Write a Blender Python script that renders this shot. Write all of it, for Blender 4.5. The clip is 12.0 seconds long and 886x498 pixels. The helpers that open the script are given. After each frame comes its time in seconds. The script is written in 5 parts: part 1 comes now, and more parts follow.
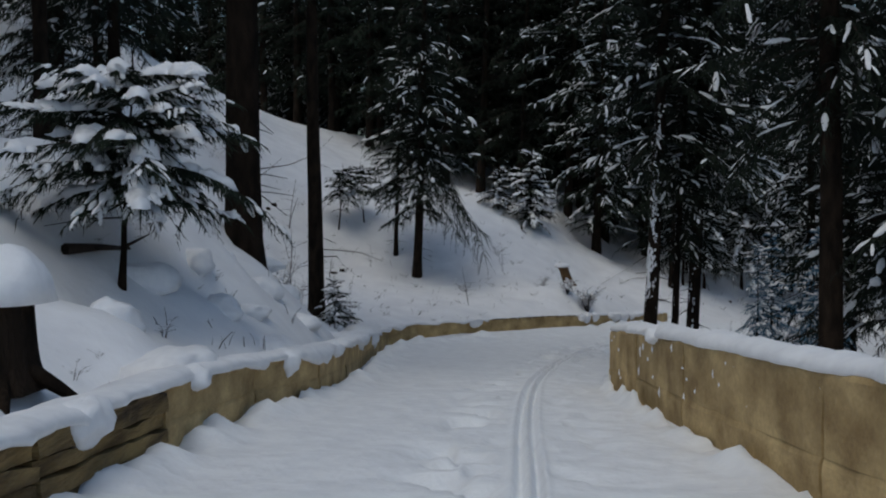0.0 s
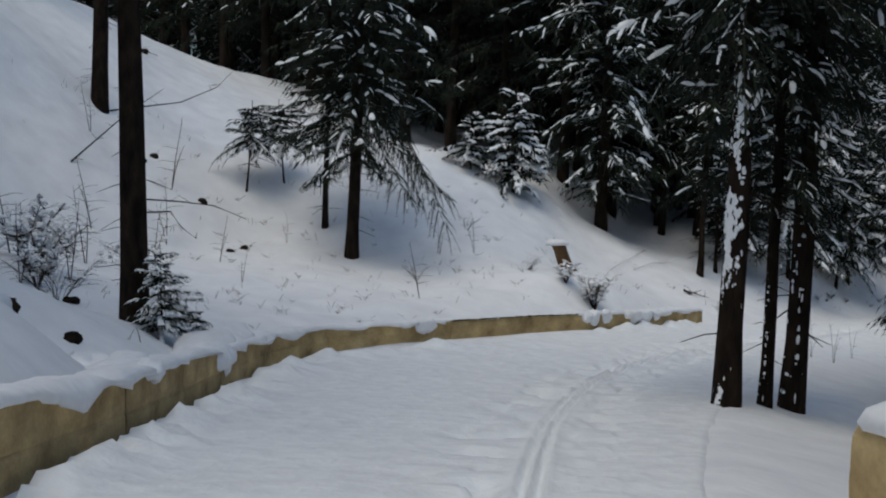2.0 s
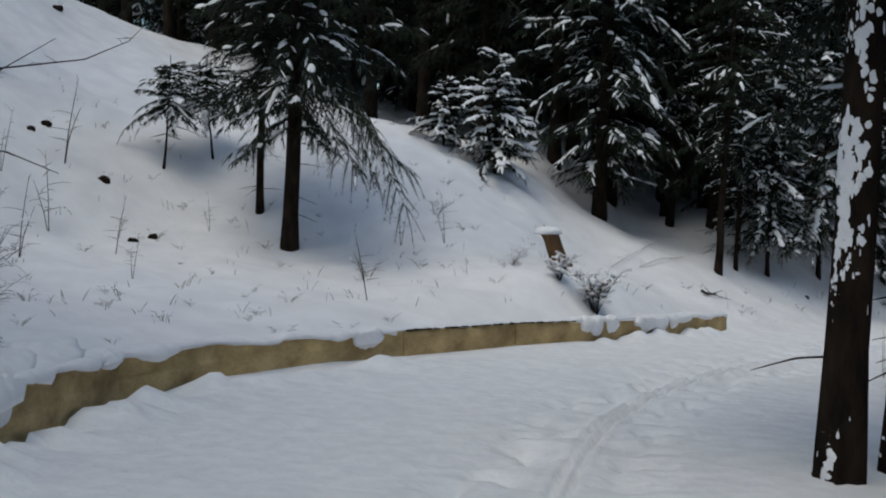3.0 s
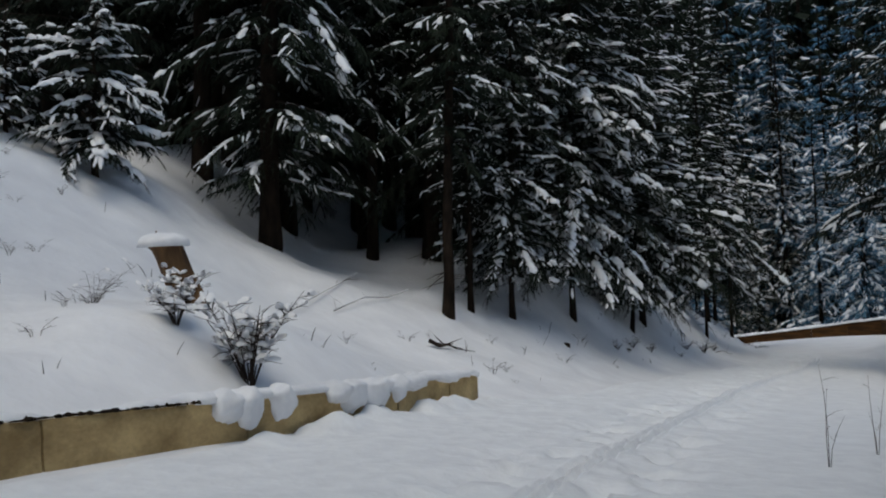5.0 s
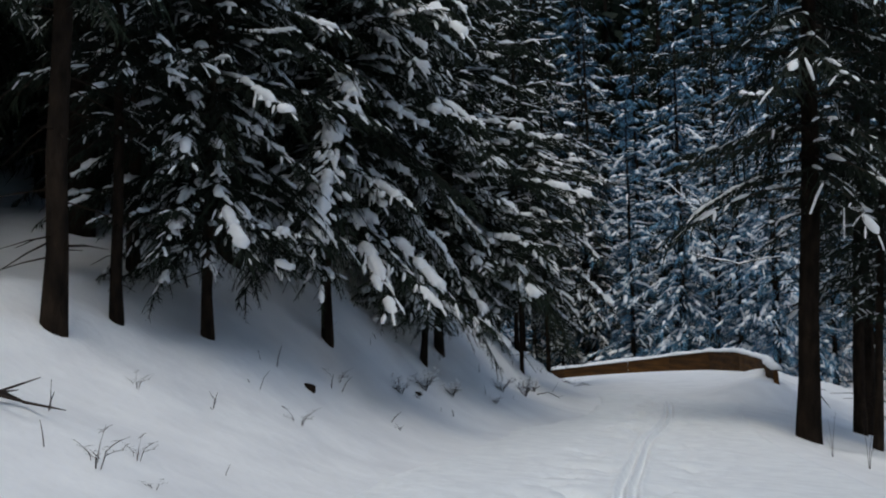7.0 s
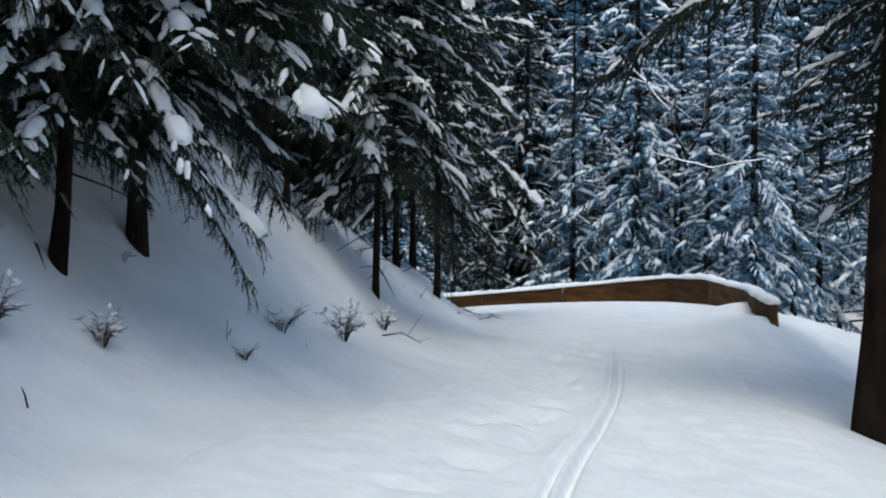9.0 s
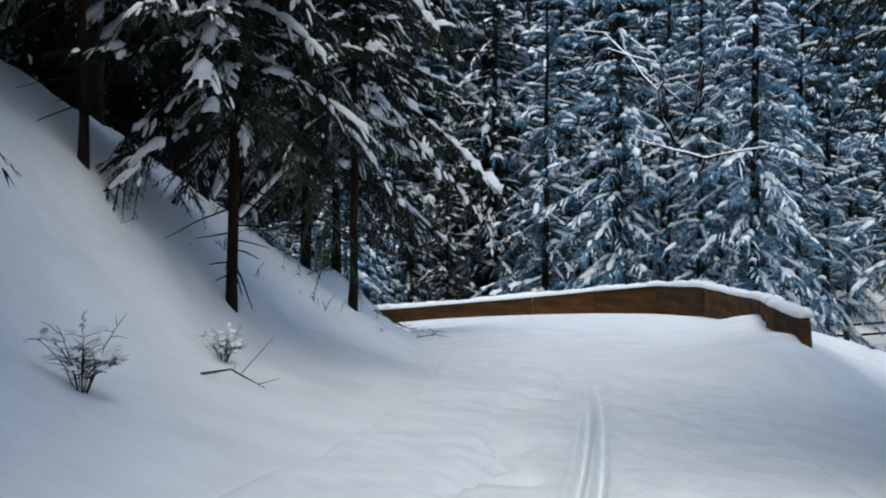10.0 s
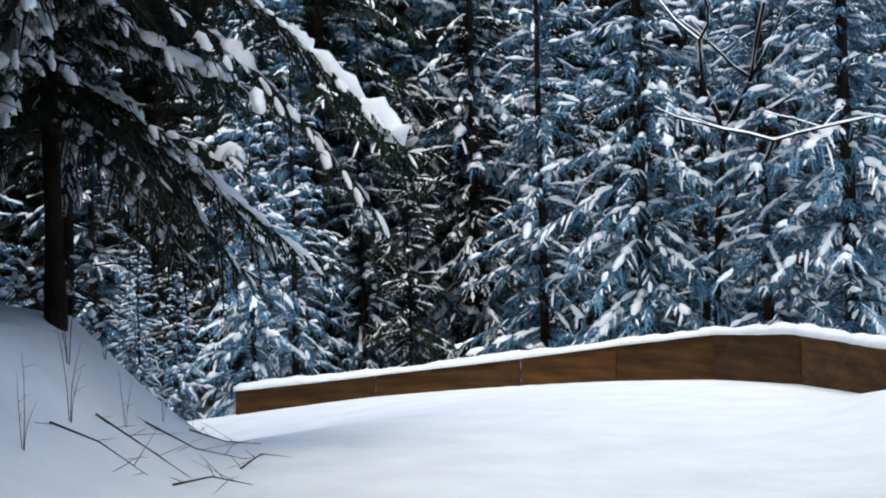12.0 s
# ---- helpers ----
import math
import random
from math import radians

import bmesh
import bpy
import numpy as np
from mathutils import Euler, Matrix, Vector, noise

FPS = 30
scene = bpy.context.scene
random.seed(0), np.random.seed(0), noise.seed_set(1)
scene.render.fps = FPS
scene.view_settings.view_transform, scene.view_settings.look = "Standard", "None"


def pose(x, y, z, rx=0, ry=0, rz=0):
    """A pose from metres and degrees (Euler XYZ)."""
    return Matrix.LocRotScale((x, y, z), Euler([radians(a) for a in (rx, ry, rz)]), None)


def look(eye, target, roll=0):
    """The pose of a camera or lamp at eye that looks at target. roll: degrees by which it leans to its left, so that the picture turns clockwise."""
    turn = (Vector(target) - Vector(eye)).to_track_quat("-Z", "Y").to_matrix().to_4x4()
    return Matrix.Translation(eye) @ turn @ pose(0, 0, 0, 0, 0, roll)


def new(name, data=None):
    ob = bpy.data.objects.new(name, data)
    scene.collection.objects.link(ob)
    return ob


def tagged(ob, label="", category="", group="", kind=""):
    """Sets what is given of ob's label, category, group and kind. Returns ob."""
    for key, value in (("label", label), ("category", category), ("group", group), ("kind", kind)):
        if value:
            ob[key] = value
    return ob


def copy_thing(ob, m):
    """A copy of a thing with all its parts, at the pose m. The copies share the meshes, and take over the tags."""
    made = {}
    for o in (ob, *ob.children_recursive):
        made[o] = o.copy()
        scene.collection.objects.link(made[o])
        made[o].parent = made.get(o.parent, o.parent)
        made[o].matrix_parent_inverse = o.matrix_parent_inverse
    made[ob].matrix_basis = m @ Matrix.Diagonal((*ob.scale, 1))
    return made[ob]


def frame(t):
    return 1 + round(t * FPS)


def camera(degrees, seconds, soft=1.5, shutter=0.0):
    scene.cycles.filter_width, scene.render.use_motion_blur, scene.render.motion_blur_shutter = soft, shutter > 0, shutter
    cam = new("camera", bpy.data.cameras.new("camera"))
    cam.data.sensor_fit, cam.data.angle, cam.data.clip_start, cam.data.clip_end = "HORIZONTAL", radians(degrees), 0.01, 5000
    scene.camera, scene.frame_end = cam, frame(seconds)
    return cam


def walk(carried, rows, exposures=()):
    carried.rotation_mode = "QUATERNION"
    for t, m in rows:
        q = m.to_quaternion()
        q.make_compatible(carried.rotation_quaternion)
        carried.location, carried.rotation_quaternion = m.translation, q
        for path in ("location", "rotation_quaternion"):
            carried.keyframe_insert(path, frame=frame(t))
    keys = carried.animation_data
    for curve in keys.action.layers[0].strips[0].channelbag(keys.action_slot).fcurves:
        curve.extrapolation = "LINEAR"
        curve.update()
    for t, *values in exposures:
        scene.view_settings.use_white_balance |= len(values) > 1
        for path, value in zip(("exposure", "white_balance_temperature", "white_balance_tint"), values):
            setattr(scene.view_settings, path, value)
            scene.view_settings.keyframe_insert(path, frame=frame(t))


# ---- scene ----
cam = camera(42.6, 12.0, soft=2.0)
PATH = [
    (0, (-0.643, -2.826, 1.898), (-0.627, -0.828, 1.817), -0.3),
    (0.5, (-0.319, 1.205, 1.42), (-0.293, 3.203, 1.35), 0.0),
    (1, (-0.035, 4.596, 1.153), (0.024, 6.59, 1.018), 1.3),
    (1.5, (0.32, 8.249, 0.852), (0.373, 10.244, 0.724), 0.2),
    (2, (0.691, 11.63, 0.618), (0.732, 13.627, 0.523), 0.1),
    (2.5, (1.26, 15.366, 0.242), (1.278, 17.364, 0.146), 0.3),
    (2.7, (1.354, 16.754, 0.134), (1.382, 18.751, 0.038), 0.3),
    (4.5, (3.161, 27.535, -1.282), (3.572, 29.492, -1.253), -2.4),
    (5, (4.034, 30.851, -1.469), (4.621, 32.762, -1.426), -2.8),
    (5.5, (5.122, 33.997, -1.66), (5.874, 35.85, -1.632), -3.4),
    (6, (6.345, 36.788, -1.794), (7.159, 38.615, -1.787), -2.4),
    (6.5, (7.765, 39.394, -1.967), (8.613, 41.205, -1.926), -0.6),
    (7, (9.329, 41.969, -2.164), (10.266, 43.735, -2.082), -1.7),
    (7.5, (10.964, 44.382, -2.369), (11.969, 46.111, -2.362), -2.0),
    (7.7, (11.678, 45.354, -2.442), (12.685, 47.082, -2.48), -1.4),
    (9.3, (18.177, 52.982, -3.159), (19.191, 54.705, -3.21), 0.4),
    (9.5, (18.932, 53.922, -3.235), (19.945, 55.646, -3.27), -0.0),
    (10, (20.874, 56.351, -3.447), (21.919, 58.056, -3.478), 0.3),
    (10.5, (22.882, 58.829, -3.641), (23.953, 60.518, -3.674), -0.5),
    (11, (24.82, 61.254, -3.775), (25.88, 62.947, -3.676), -1.9),
    (11.5, (26.807, 63.479, -3.879), (27.86, 65.176, -3.766), -0.6),
    (12, (28.486, 65.743, -3.993), (29.506, 67.461, -3.925), -1.6),
]
walk(cam, [(t, look(eye, target, roll)) for t, eye, target, roll in PATH],
     [(0.0, -0.9, 6450, 1.0), (0.5, -0.55, 6550, 1.0), (1.5, -0.4, 6650, 1.0), (2.5, -0.38, 6650, 0.0), (4.5, -0.36, 6700, 1.0), (5.5, -0.58, 6550, 0.0), (7.0, -0.27, 6450, 0.0), (7.5, 0.15, 6400, -1.0), (9.5, 0.35, 6200, -2.0), (11.0, 0.48, 6300, -1.0), (12.0, 0.78, 6400, 0.0)])

# ---- light and exposure ----
world = bpy.data.worlds.new("sky")
scene.world = world
world.use_nodes = True
wn = world.node_tree.nodes
sky = wn.new("ShaderNodeTexSky")
sky.sky_type = "NISHITA"
sky.sun_disc = False
SUN_EL, SUN_AZ = 65.0, 213.0  # degrees; azimuth clockwise from +y
sky.sun_elevation = radians(SUN_EL)
sky.sun_rotation = radians(SUN_AZ)
sky.dust_density = 2.0
sky.ozone_density = 1.6
world.node_tree.links.new(sky.outputs["Color"], wn["Background"].inputs["Color"])
wn["Background"].inputs["Strength"].default_value = 0.2
sun = new("sun", bpy.data.lights.new("sun", "SUN"))
sun.data.energy = 1.0
sun.data.angle = radians(42)
sun.data.color = (1.0, 0.88, 0.76)
sa, se = radians(SUN_AZ), radians(SUN_EL)
sun.matrix_world = look((0, 0, 40), (-30 * math.sin(sa) * math.cos(se), -30 * math.cos(sa) * math.cos(se), 40 - 30 * math.sin(se)))

# ---- materials ----


def material(name, base, rough=0.8, spots=None, scale=4.0, fine=40.0, bump=0.3, dist=0.02, contrast=0.35, by_object=0.0, metal=0.0, stretch=(1, 1, 1), spec=0.3):
    """Base colour varied at two scales, with stains of a second colour and a fine relief."""
    m = bpy.data.materials.new(name)
    m.use_nodes = True
    n, l = m.node_tree.nodes, m.node_tree.links
    b = n["Principled BSDF"]
    b.inputs["Roughness"].default_value = rough
    b.inputs["Metallic"].default_value = metal
    b.inputs["Specular IOR Level"].default_value = spec
    tc = n.new("ShaderNodeTexCoord")
    mp = n.new("ShaderNodeMapping")
    mp.inputs["Scale"].default_value = stretch
    l.new(tc.outputs["Object"], mp.inputs["Vector"])
    big, small = n.new("ShaderNodeTexNoise"), n.new("ShaderNodeTexNoise")
    big.inputs["Scale"].default_value, big.inputs["Detail"].default_value = scale, 5
    small.inputs["Scale"].default_value, small.inputs["Detail"].default_value = fine, 3
    for t in (big, small):
        l.new(mp.outputs["Vector"], t.inputs["Vector"])
    ramp = n.new("ShaderNodeValToRGB")
    ramp.color_ramp.elements[0].position, ramp.color_ramp.elements[1].position = 0.5 - contrast / 2, 0.5 + contrast / 2
    ramp.color_ramp.elements[0].color = (*(spots or [c * 0.6 for c in base]), 1)
    ramp.color_ramp.elements[1].color = (*base, 1)
    l.new(big.outputs["Fac"], ramp.inputs["Fac"])
    hsv = n.new("ShaderNodeHueSaturation")
    l.new(ramp.outputs["Color"], hsv.inputs["Color"])
    val = n.new("ShaderNodeMapRange")
    val.inputs["To Min"].default_value, val.inputs["To Max"].default_value = 0.75, 1.25
    l.new(small.outputs["Fac"], val.inputs["Value"])
    if by_object:
        oi = n.new("ShaderNodeObjectInfo")
        vary = n.new("ShaderNodeMapRange")
        vary.inputs["To Min"].default_value, vary.inputs["To Max"].default_value = 1 - by_object, 1 + by_object
        l.new(oi.outputs["Random"], vary.inputs["Value"])
        mul = n.new("ShaderNodeMath")
        mul.operation = "MULTIPLY"
        l.new(vary.outputs["Result"], mul.inputs[0])
        l.new(val.outputs["Result"], mul.inputs[1])
        l.new(mul.outputs["Value"], hsv.inputs["Value"])
    else:
        l.new(val.outputs["Result"], hsv.inputs["Value"])
    l.new(hsv.outputs["Color"], b.inputs["Base Color"])
    bp = n.new("ShaderNodeBump")
    bp.inputs["Strength"].default_value, bp.inputs["Distance"].default_value = bump, dist
    l.new(small.outputs["Fac"], bp.inputs["Height"])
    l.new(bp.outputs["Normal"], b.inputs["Normal"])
    return m


def snow_material(name, base, lumps, fine, dist):
    m = bpy.data.materials.new(name)
    m.use_nodes = True
    n, l = m.node_tree.nodes, m.node_tree.links
    b = n["Principled BSDF"]
    b.inputs["Roughness"].default_value = 0.65
    b.inputs["Specular IOR Level"].default_value = 0.25
    tc = n.new("ShaderNodeTexCoord")
    a, c = n.new("ShaderNodeTexNoise"), n.new("ShaderNodeTexNoise")
    a.inputs["Scale"].default_value, a.inputs["Detail"].default_value = lumps, 3.5
    c.inputs["Scale"].default_value, c.inputs["Detail"].default_value = fine, 3
    for t in (a, c):
        l.new(tc.outputs["Object"], t.inputs["Vector"])
    mix = n.new("ShaderNodeMath")
    mix.operation = "MULTIPLY_ADD"
    mix.inputs[1].default_value = 0.16
    l.new(c.outputs["Fac"], mix.inputs[0])
    l.new(a.outputs["Fac"], mix.inputs[2])
    bp = n.new("ShaderNodeBump")
    bp.inputs["Strength"].default_value, bp.inputs["Distance"].default_value = 0.6, dist
    l.new(mix.outputs["Value"], bp.inputs["Height"])
    l.new(bp.outputs["Normal"], b.inputs["Normal"])
    ramp = n.new("ShaderNodeValToRGB")
    ramp.color_ramp.elements[0].position, ramp.color_ramp.elements[1].position = 0.3, 0.65
    ramp.color_ramp.elements[0].color = (base[0] * 0.9, base[1] * 0.9, base[2] * 0.91, 1)
    ramp.color_ramp.elements[1].color = (*base, 1)
    l.new(a.outputs["Fac"], ramp.inputs["Fac"])
    l.new(ramp.outputs["Color"], b.inputs["Base Color"])
    return m


SNOW = snow_material("snow_ground", (0.84, 0.85, 0.87), 1.3, 7.0, 0.09)
ROAD_SNOW = snow_material("snow_packed", (0.84, 0.86, 0.88), 3.6, 14.0, 0.06)
SNOW_LOAD = snow_material("snow_load", (0.86, 0.87, 0.89), 6.0, 30.0, 0.02)
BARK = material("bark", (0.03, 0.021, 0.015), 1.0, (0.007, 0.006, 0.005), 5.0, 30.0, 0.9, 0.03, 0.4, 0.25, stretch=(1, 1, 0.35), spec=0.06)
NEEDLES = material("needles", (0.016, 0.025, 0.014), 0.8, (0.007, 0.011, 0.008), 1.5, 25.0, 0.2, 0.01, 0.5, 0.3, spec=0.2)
# pale frost, plus the blue of open skylight put into the base colour
NEEDLES_FROST_SKYLIT = material("needles_frosted_skylit", (0.16, 0.35, 0.53), 0.75, (0.028, 0.055, 0.08), 1.5, 25.0, 0.2, 0.01, 0.5, 0.3, spec=0.2)
TWIG = material("twig", (0.035, 0.024, 0.018), 0.85, None, 8.0, 40.0, 0.3, 0.01)
CONCRETE = material("concrete", (0.57, 0.42, 0.205), 0.9, (0.25, 0.165, 0.07), 1.6, 18.0, 0.6, 0.02, 0.4, 0.12, stretch=(1, 1, 1.6))
STONE = material("stained_stone", (0.36, 0.25, 0.105), 0.9, (0.045, 0.027, 0.013), 1.5, 14.0, 0.9, 0.05, 0.34, 0.12, stretch=(0.5, 0.5, 3.4))
PLANK = material("plank", (0.1, 0.044, 0.009), 0.95, (0.026, 0.011, 0.003), 2.2, 26.0, 0.8, 0.02, 0.4, 0.3, stretch=(0.5, 0.5, 3))
ROTTEN = material("stump_wood", (0.17, 0.095, 0.04), 0.9, (0.05, 0.03, 0.018), 4.0, 24.0, 0.8, 0.03, 0.4, stretch=(1, 1, 0.3))

# ---- building helpers ----


def mesh_of(name, verts, faces, mat, smooth=False):
    me = bpy.data.meshes.new(name)
    me.from_pydata([tuple(v) for v in verts], [], faces)
    me.materials.append(mat)
    if smooth:
        me.polygons.foreach_set("use_smooth", [True] * len(me.polygons))
    me.update()
    return me


def part(name, me, parent, label=""):
    ob = new(name, me)
    ob.parent = parent
    return tagged(ob, label)


class Soup:
    """Gathers triangles and quads."""

    def __init__(self):
        self.v, self.f = [], []

    def add(self, verts, faces):
        k = len(self.v)
        self.v.extend(verts)
        self.f.extend([tuple(i + k for i in f) for f in faces])

    def tube(self, pts, radii, sides=6, tip=True):
        k = len(self.v)
        pts = [Vector(p) for p in pts]
        for i, p in enumerate(pts):
            d = (pts[min(i + 1, len(pts) - 1)] - pts[max(i - 1, 0)]).normalized()
            a = d.orthogonal().normalized() if abs(d.z) < 0.9 else (Vector((1, 0, 0)) - d * d.x).normalized()
            b = d.cross(a)
            for j in range(sides):
                w = 2 * math.pi * j / sides
                self.v.append(p + (a * math.cos(w) + b * math.sin(w)) * radii[i])
        for i in range(len(pts) - 1):
            for j in range(sides):
                q = (j + 1) % sides
                self.f.append((k + i * sides + j, k + i * sides + q, k + (i + 1) * sides + q, k + (i + 1) * sides + j))
        if tip:
            self.f.append(tuple(k + (len(pts) - 1) * sides + j for j in range(sides)))

    def pillow(self, pts, widths, heights, rng):
        """A lumpy ridge of snow lying along pts."""
        k = len(self.v)
        pts = [Vector(p) for p in pts]
        n = len(pts)
        for i, p in enumerate(pts):
            d = (pts[min(i + 1, n - 1)] - pts[max(i - 1, 0)]).normalized()
            s = Vector((-d.y, d.x, 0))
            s = s.normalized() if s.length > 1e-4 else Vector((1, 0, 0))
            w, h = widths[i] * rng.uniform(0.75, 1.25), heights[i] * rng.uniform(0.75, 1.25)
            for a, b in ((-1, -0.3), (-0.55, 0.8), (0.55, 0.85), (1, -0.3)):
                self.v.append(p + s * (a * w * rng.uniform(0.85, 1.15)) + Vector((0, 0, b * h)))
        for i in range(n - 1):
            for j in range(3):
                self.f.append((k + i * 4 + j, k + (i + 1) * 4 + j, k + (i + 1) * 4 + j + 1, k + i * 4 + j + 1))
        self.f.append(tuple(k + j for j in range(3, -1, -1)))
        self.f.append(tuple(k + (n - 1) * 4 + j for j in range(4)))

    def pad(self, pts, w, h, rng, fine=1):
        """A soft rounded pad of snow lying along pts, its ends closed to points."""
        if fine == 2 and w > 0.06:
            pts = [pts[0], *(q for a, b in zip(pts[:-1], pts[1:]) for q in (a.lerp(b, 0.5), b))]
        k, n = len(self.v), len(pts)
        var = 0.17 if w > 0.06 else 0.22
        prof = ((-0.95, -0.4), (-0.95, 0.15), (-0.6, 0.75), (0.0, 1.0), (0.6, 0.75), (0.95, 0.15), (0.95, -0.4)) if fine == 2 and w > 0.06 else ((-0.9, -0.35), (-0.85, 0.45), (0.0, 1.0), (0.85, 0.45), (0.9, -0.35)) if fine else ((-1.0, 0.0), (0.0, 1.0), (1.0, 0.0))
        m = len(prof)
        for i, p in enumerate(pts):
            d = (pts[min(i + 1, n - 1)] - pts[max(i - 1, 0)]).normalized()
            s = d.cross(Vector((0, 0, 1)))
            s = s.normalized() if s.length > 0.05 else Vector((1, 0, 0))
            t = s.cross(d)
            e = (0.55 if i in (0, n - 1) else 1.0) * rng.uniform(1 - var, 1 + var)
            for a, b in prof:
                self.v.append(p + s * (a * w * e * rng.uniform(1 - var, 1 + var)) + t * (b * h * e * rng.uniform(1 - var, 1 + var)))
        for i in range(n - 1):
            for j in range(m - 1):
                self.f.append((k + i * m + j, k + (i + 1) * m + j, k + (i + 1) * m + j + 1, k + i * m + j + 1))
        d0, d1 = (pts[0] - pts[1]).normalized(), (pts[-1] - pts[-2]).normalized()
        q = len(self.v)
        self.v += [pts[0] + d0 * w * 0.5 + Vector((0, 0, h * 0.2)), pts[-1] + d1 * w * 0.5 + Vector((0, 0, h * 0.1))]
        for j in range(m - 1):
            self.f.append((q, k + j, k + j + 1))
            self.f.append((k + (n - 1) * m + j + 1, k + (n - 1) * m + j, q + 1))


# ---- the plan: road, edges and banks ----
# centre of the road: x, y, height of the packed snow
ROAD = [
    (-1.54, -14.5, 2.01), (-1.06, -8.57, 1.31), (-0.58, -2.64, 0.62), (-0.1, 3.3, 0.01), (0.46, 9.23, -0.48), (1.25, 15.13, -1.04),
    (2.15, 21.02, -1.72), (3.05, 26.9, -2.37), (4.64, 32.64, -2.81), (7.03, 38.08, -3.14), (10.12, 43.17, -3.51), (13.82, 47.82, -3.94),
    (17.66, 52.38, -4.33), (21.41, 57.01, -4.7), (25.14, 61.65, -5.0), (28.88, 66.28, -5.22), (33.0, 71.2, -5.38), (36.5, 75.6, -5.48),
    (38.3, 79.2, -5.65), (37.5, 82.2, -5.95), (34.5, 84.2, -6.4), (29.0, 85.6, -7.1), (20.0, 87.0, -8.2), (5.0, 88.0, -9.5),
]
# left edge and bank: x, y, rise of the bank at 1.5, 4, 10 and 25 m from the edge
BANK = [
    (-3.6, -14, 0.93, 2.05, 3.9, 13.9), (-3.1, 7.7, 0.93, 2.09, 4.33, 15.94), (-2.45, 12, 1.23, 2.77, 4.64, 17.65), (-2.3, 18.5, 1.83, 4.43, 4.89, 20.99),
    (-2.55, 28, 1.06, 1.87, 3.42, 23.1), (-2.2, 32.7, 0.64, 0.84, 2.43, 22.14), (-1.65, 34.5, 0.63, 0.83, 1.45, 19.8), (0.3, 36.7, 0.56, 0.76, 1.06, 17.14),
    (2.15, 39.3, 0.57, 0.77, 1.07, 12.62), (4.85, 42.0, 0.76, 0.96, 1.26, 10.46), (6.2, 43.7, 1.27, 1.47, 2.61, 9.12), (7.9, 45.7, 1.06, 1.44, 6.61, 7.9),
    (9.85, 48.6, 0.63, 1.45, 7.09, 8.65), (12, 50.2, 0.55, 1.0, 5.59, 8.38), (13.6, 52, 0.5, 2.2, 2.3, 11.98), (15.7, 54.5, 0.5, 1.9, 2.8, 14),
    (18, 57.2, 0.55, 3.4, 3.98, 14), (20.6, 60.3, 0.82, 3.66, 5.28, 14), (23.3, 62.6, 0.55, 3.1, 5.44, 14), (26, 65.6, 0.3, 2.9, 5.41, 14),
    (27.7, 68.2, 0.4, 2.9, 5.4, 14), (30, 71.8, 0.94, 2.71, 5.43, 14), (32, 75.7, 1.5, 2.53, 5.66, 10), (32.8, 78, 1.5, 2.6, 5.99, 10),
    (32.9, 80, 1.5, 2.4, 5.99, 10), (31.2, 82, 1.49, 2.46, 5.99, 10), (27.5, 83.2, 1.29, 2.48, 5.99, 10), (22, 84.1, 1.1, 2.5, 6, 9), (18, 84.5, 1.1, 2.5, 6, 9),
]
# right edge of the road
RIGHT = [
    (2.0, -14.0), (2.05, 5.0), (2.3, 16.0), (3.6, 22.0), (5.3, 28.0), (7.6, 34.0), (11.0, 39.5), (15.0, 44.5), (19.5, 50.0), (23.4, 56.1),
    (26.9, 60.8), (31.0, 65.4), (35.0, 68.9), (38.2, 72.2), (40.8, 75.2), (42.6, 78.3), (43.2, 80.9), (42.5, 82.9), (41.1, 84.4),
    (39.0, 86.3), (36.3, 87.2), (30.0, 88.6), (20.0, 90.0), (0.0, 91.0),
]


def dense(rows, step=0.5):
    """Smooth run of points through the rows (Catmull-Rom), every step metres or so."""
    r = np.array(rows, float)
    q = np.vstack([2 * r[0] - r[1], r, 2 * r[-1] - r[-2]])
    out = []
    for i in range(1, len(q) - 2):
        k = max(2, int(np.hypot(*(q[i + 1] - q[i])[:2]) / step))
        for t in np.arange(k) / k:
            out.append(0.5 * (2 * q[i] + (q[i + 1] - q[i - 1]) * t + (2 * q[i - 1] - 5 * q[i] + 4 * q[i + 1] - q[i + 2]) * t * t + (3 * q[i] - q[i - 1] - 3 * q[i + 1] + q[i + 2]) * t ** 3))
    out.append(q[-2])
    return np.array(out)


RD, BK, RT = dense(ROAD), dense(BANK), dense(RIGHT)


TABLES = {}


def value_noise(x, y, size, seed):
    """Smooth noise between -1 and 1 on arrays."""
    if seed not in TABLES:
        TABLES[seed] = np.random.RandomState(seed).uniform(-1, 1, (256, 256))
    tab = TABLES[seed]
    u, v = x / size, y / size
    i, j = np.floor(u).astype(int), np.floor(v).astype(int)
    a, b = u - i, v - j
    a, b = a * a * (3 - 2 * a), b * b * (3 - 2 * b)
    g = lambda p, q: tab[p % 256, q % 256]
    return (g(i, j) * (1 - a) + g(i + 1, j) * a) * (1 - b) + (g(i, j + 1) * (1 - a) + g(i + 1, j + 1) * a) * b


def side(x, y, line):
    """Signed distance to a line (left of it positive) and the row of its nearest point."""
    ax, ay = line[:-1, 0], line[:-1, 1]
    ex, ey = np.diff(line[:, 0]), np.diff(line[:, 1])
    l2 = ex * ex + ey * ey
    px, py = x[:, None] - ax, y[:, None] - ay
    t = np.clip((px * ex + py * ey) / l2, 0, 1)
    dx, dy = px - t * ex, py - t * ey
    d2 = dx * dx + dy * dy
    k = np.argmin(d2, axis=1)
    r = np.arange(len(x))
    cr = ex[k] * py[r, k] - ey[k] * px[r, k]
    return np.sign(cr) * np.sqrt(d2[r, k]), k + t[r, k]


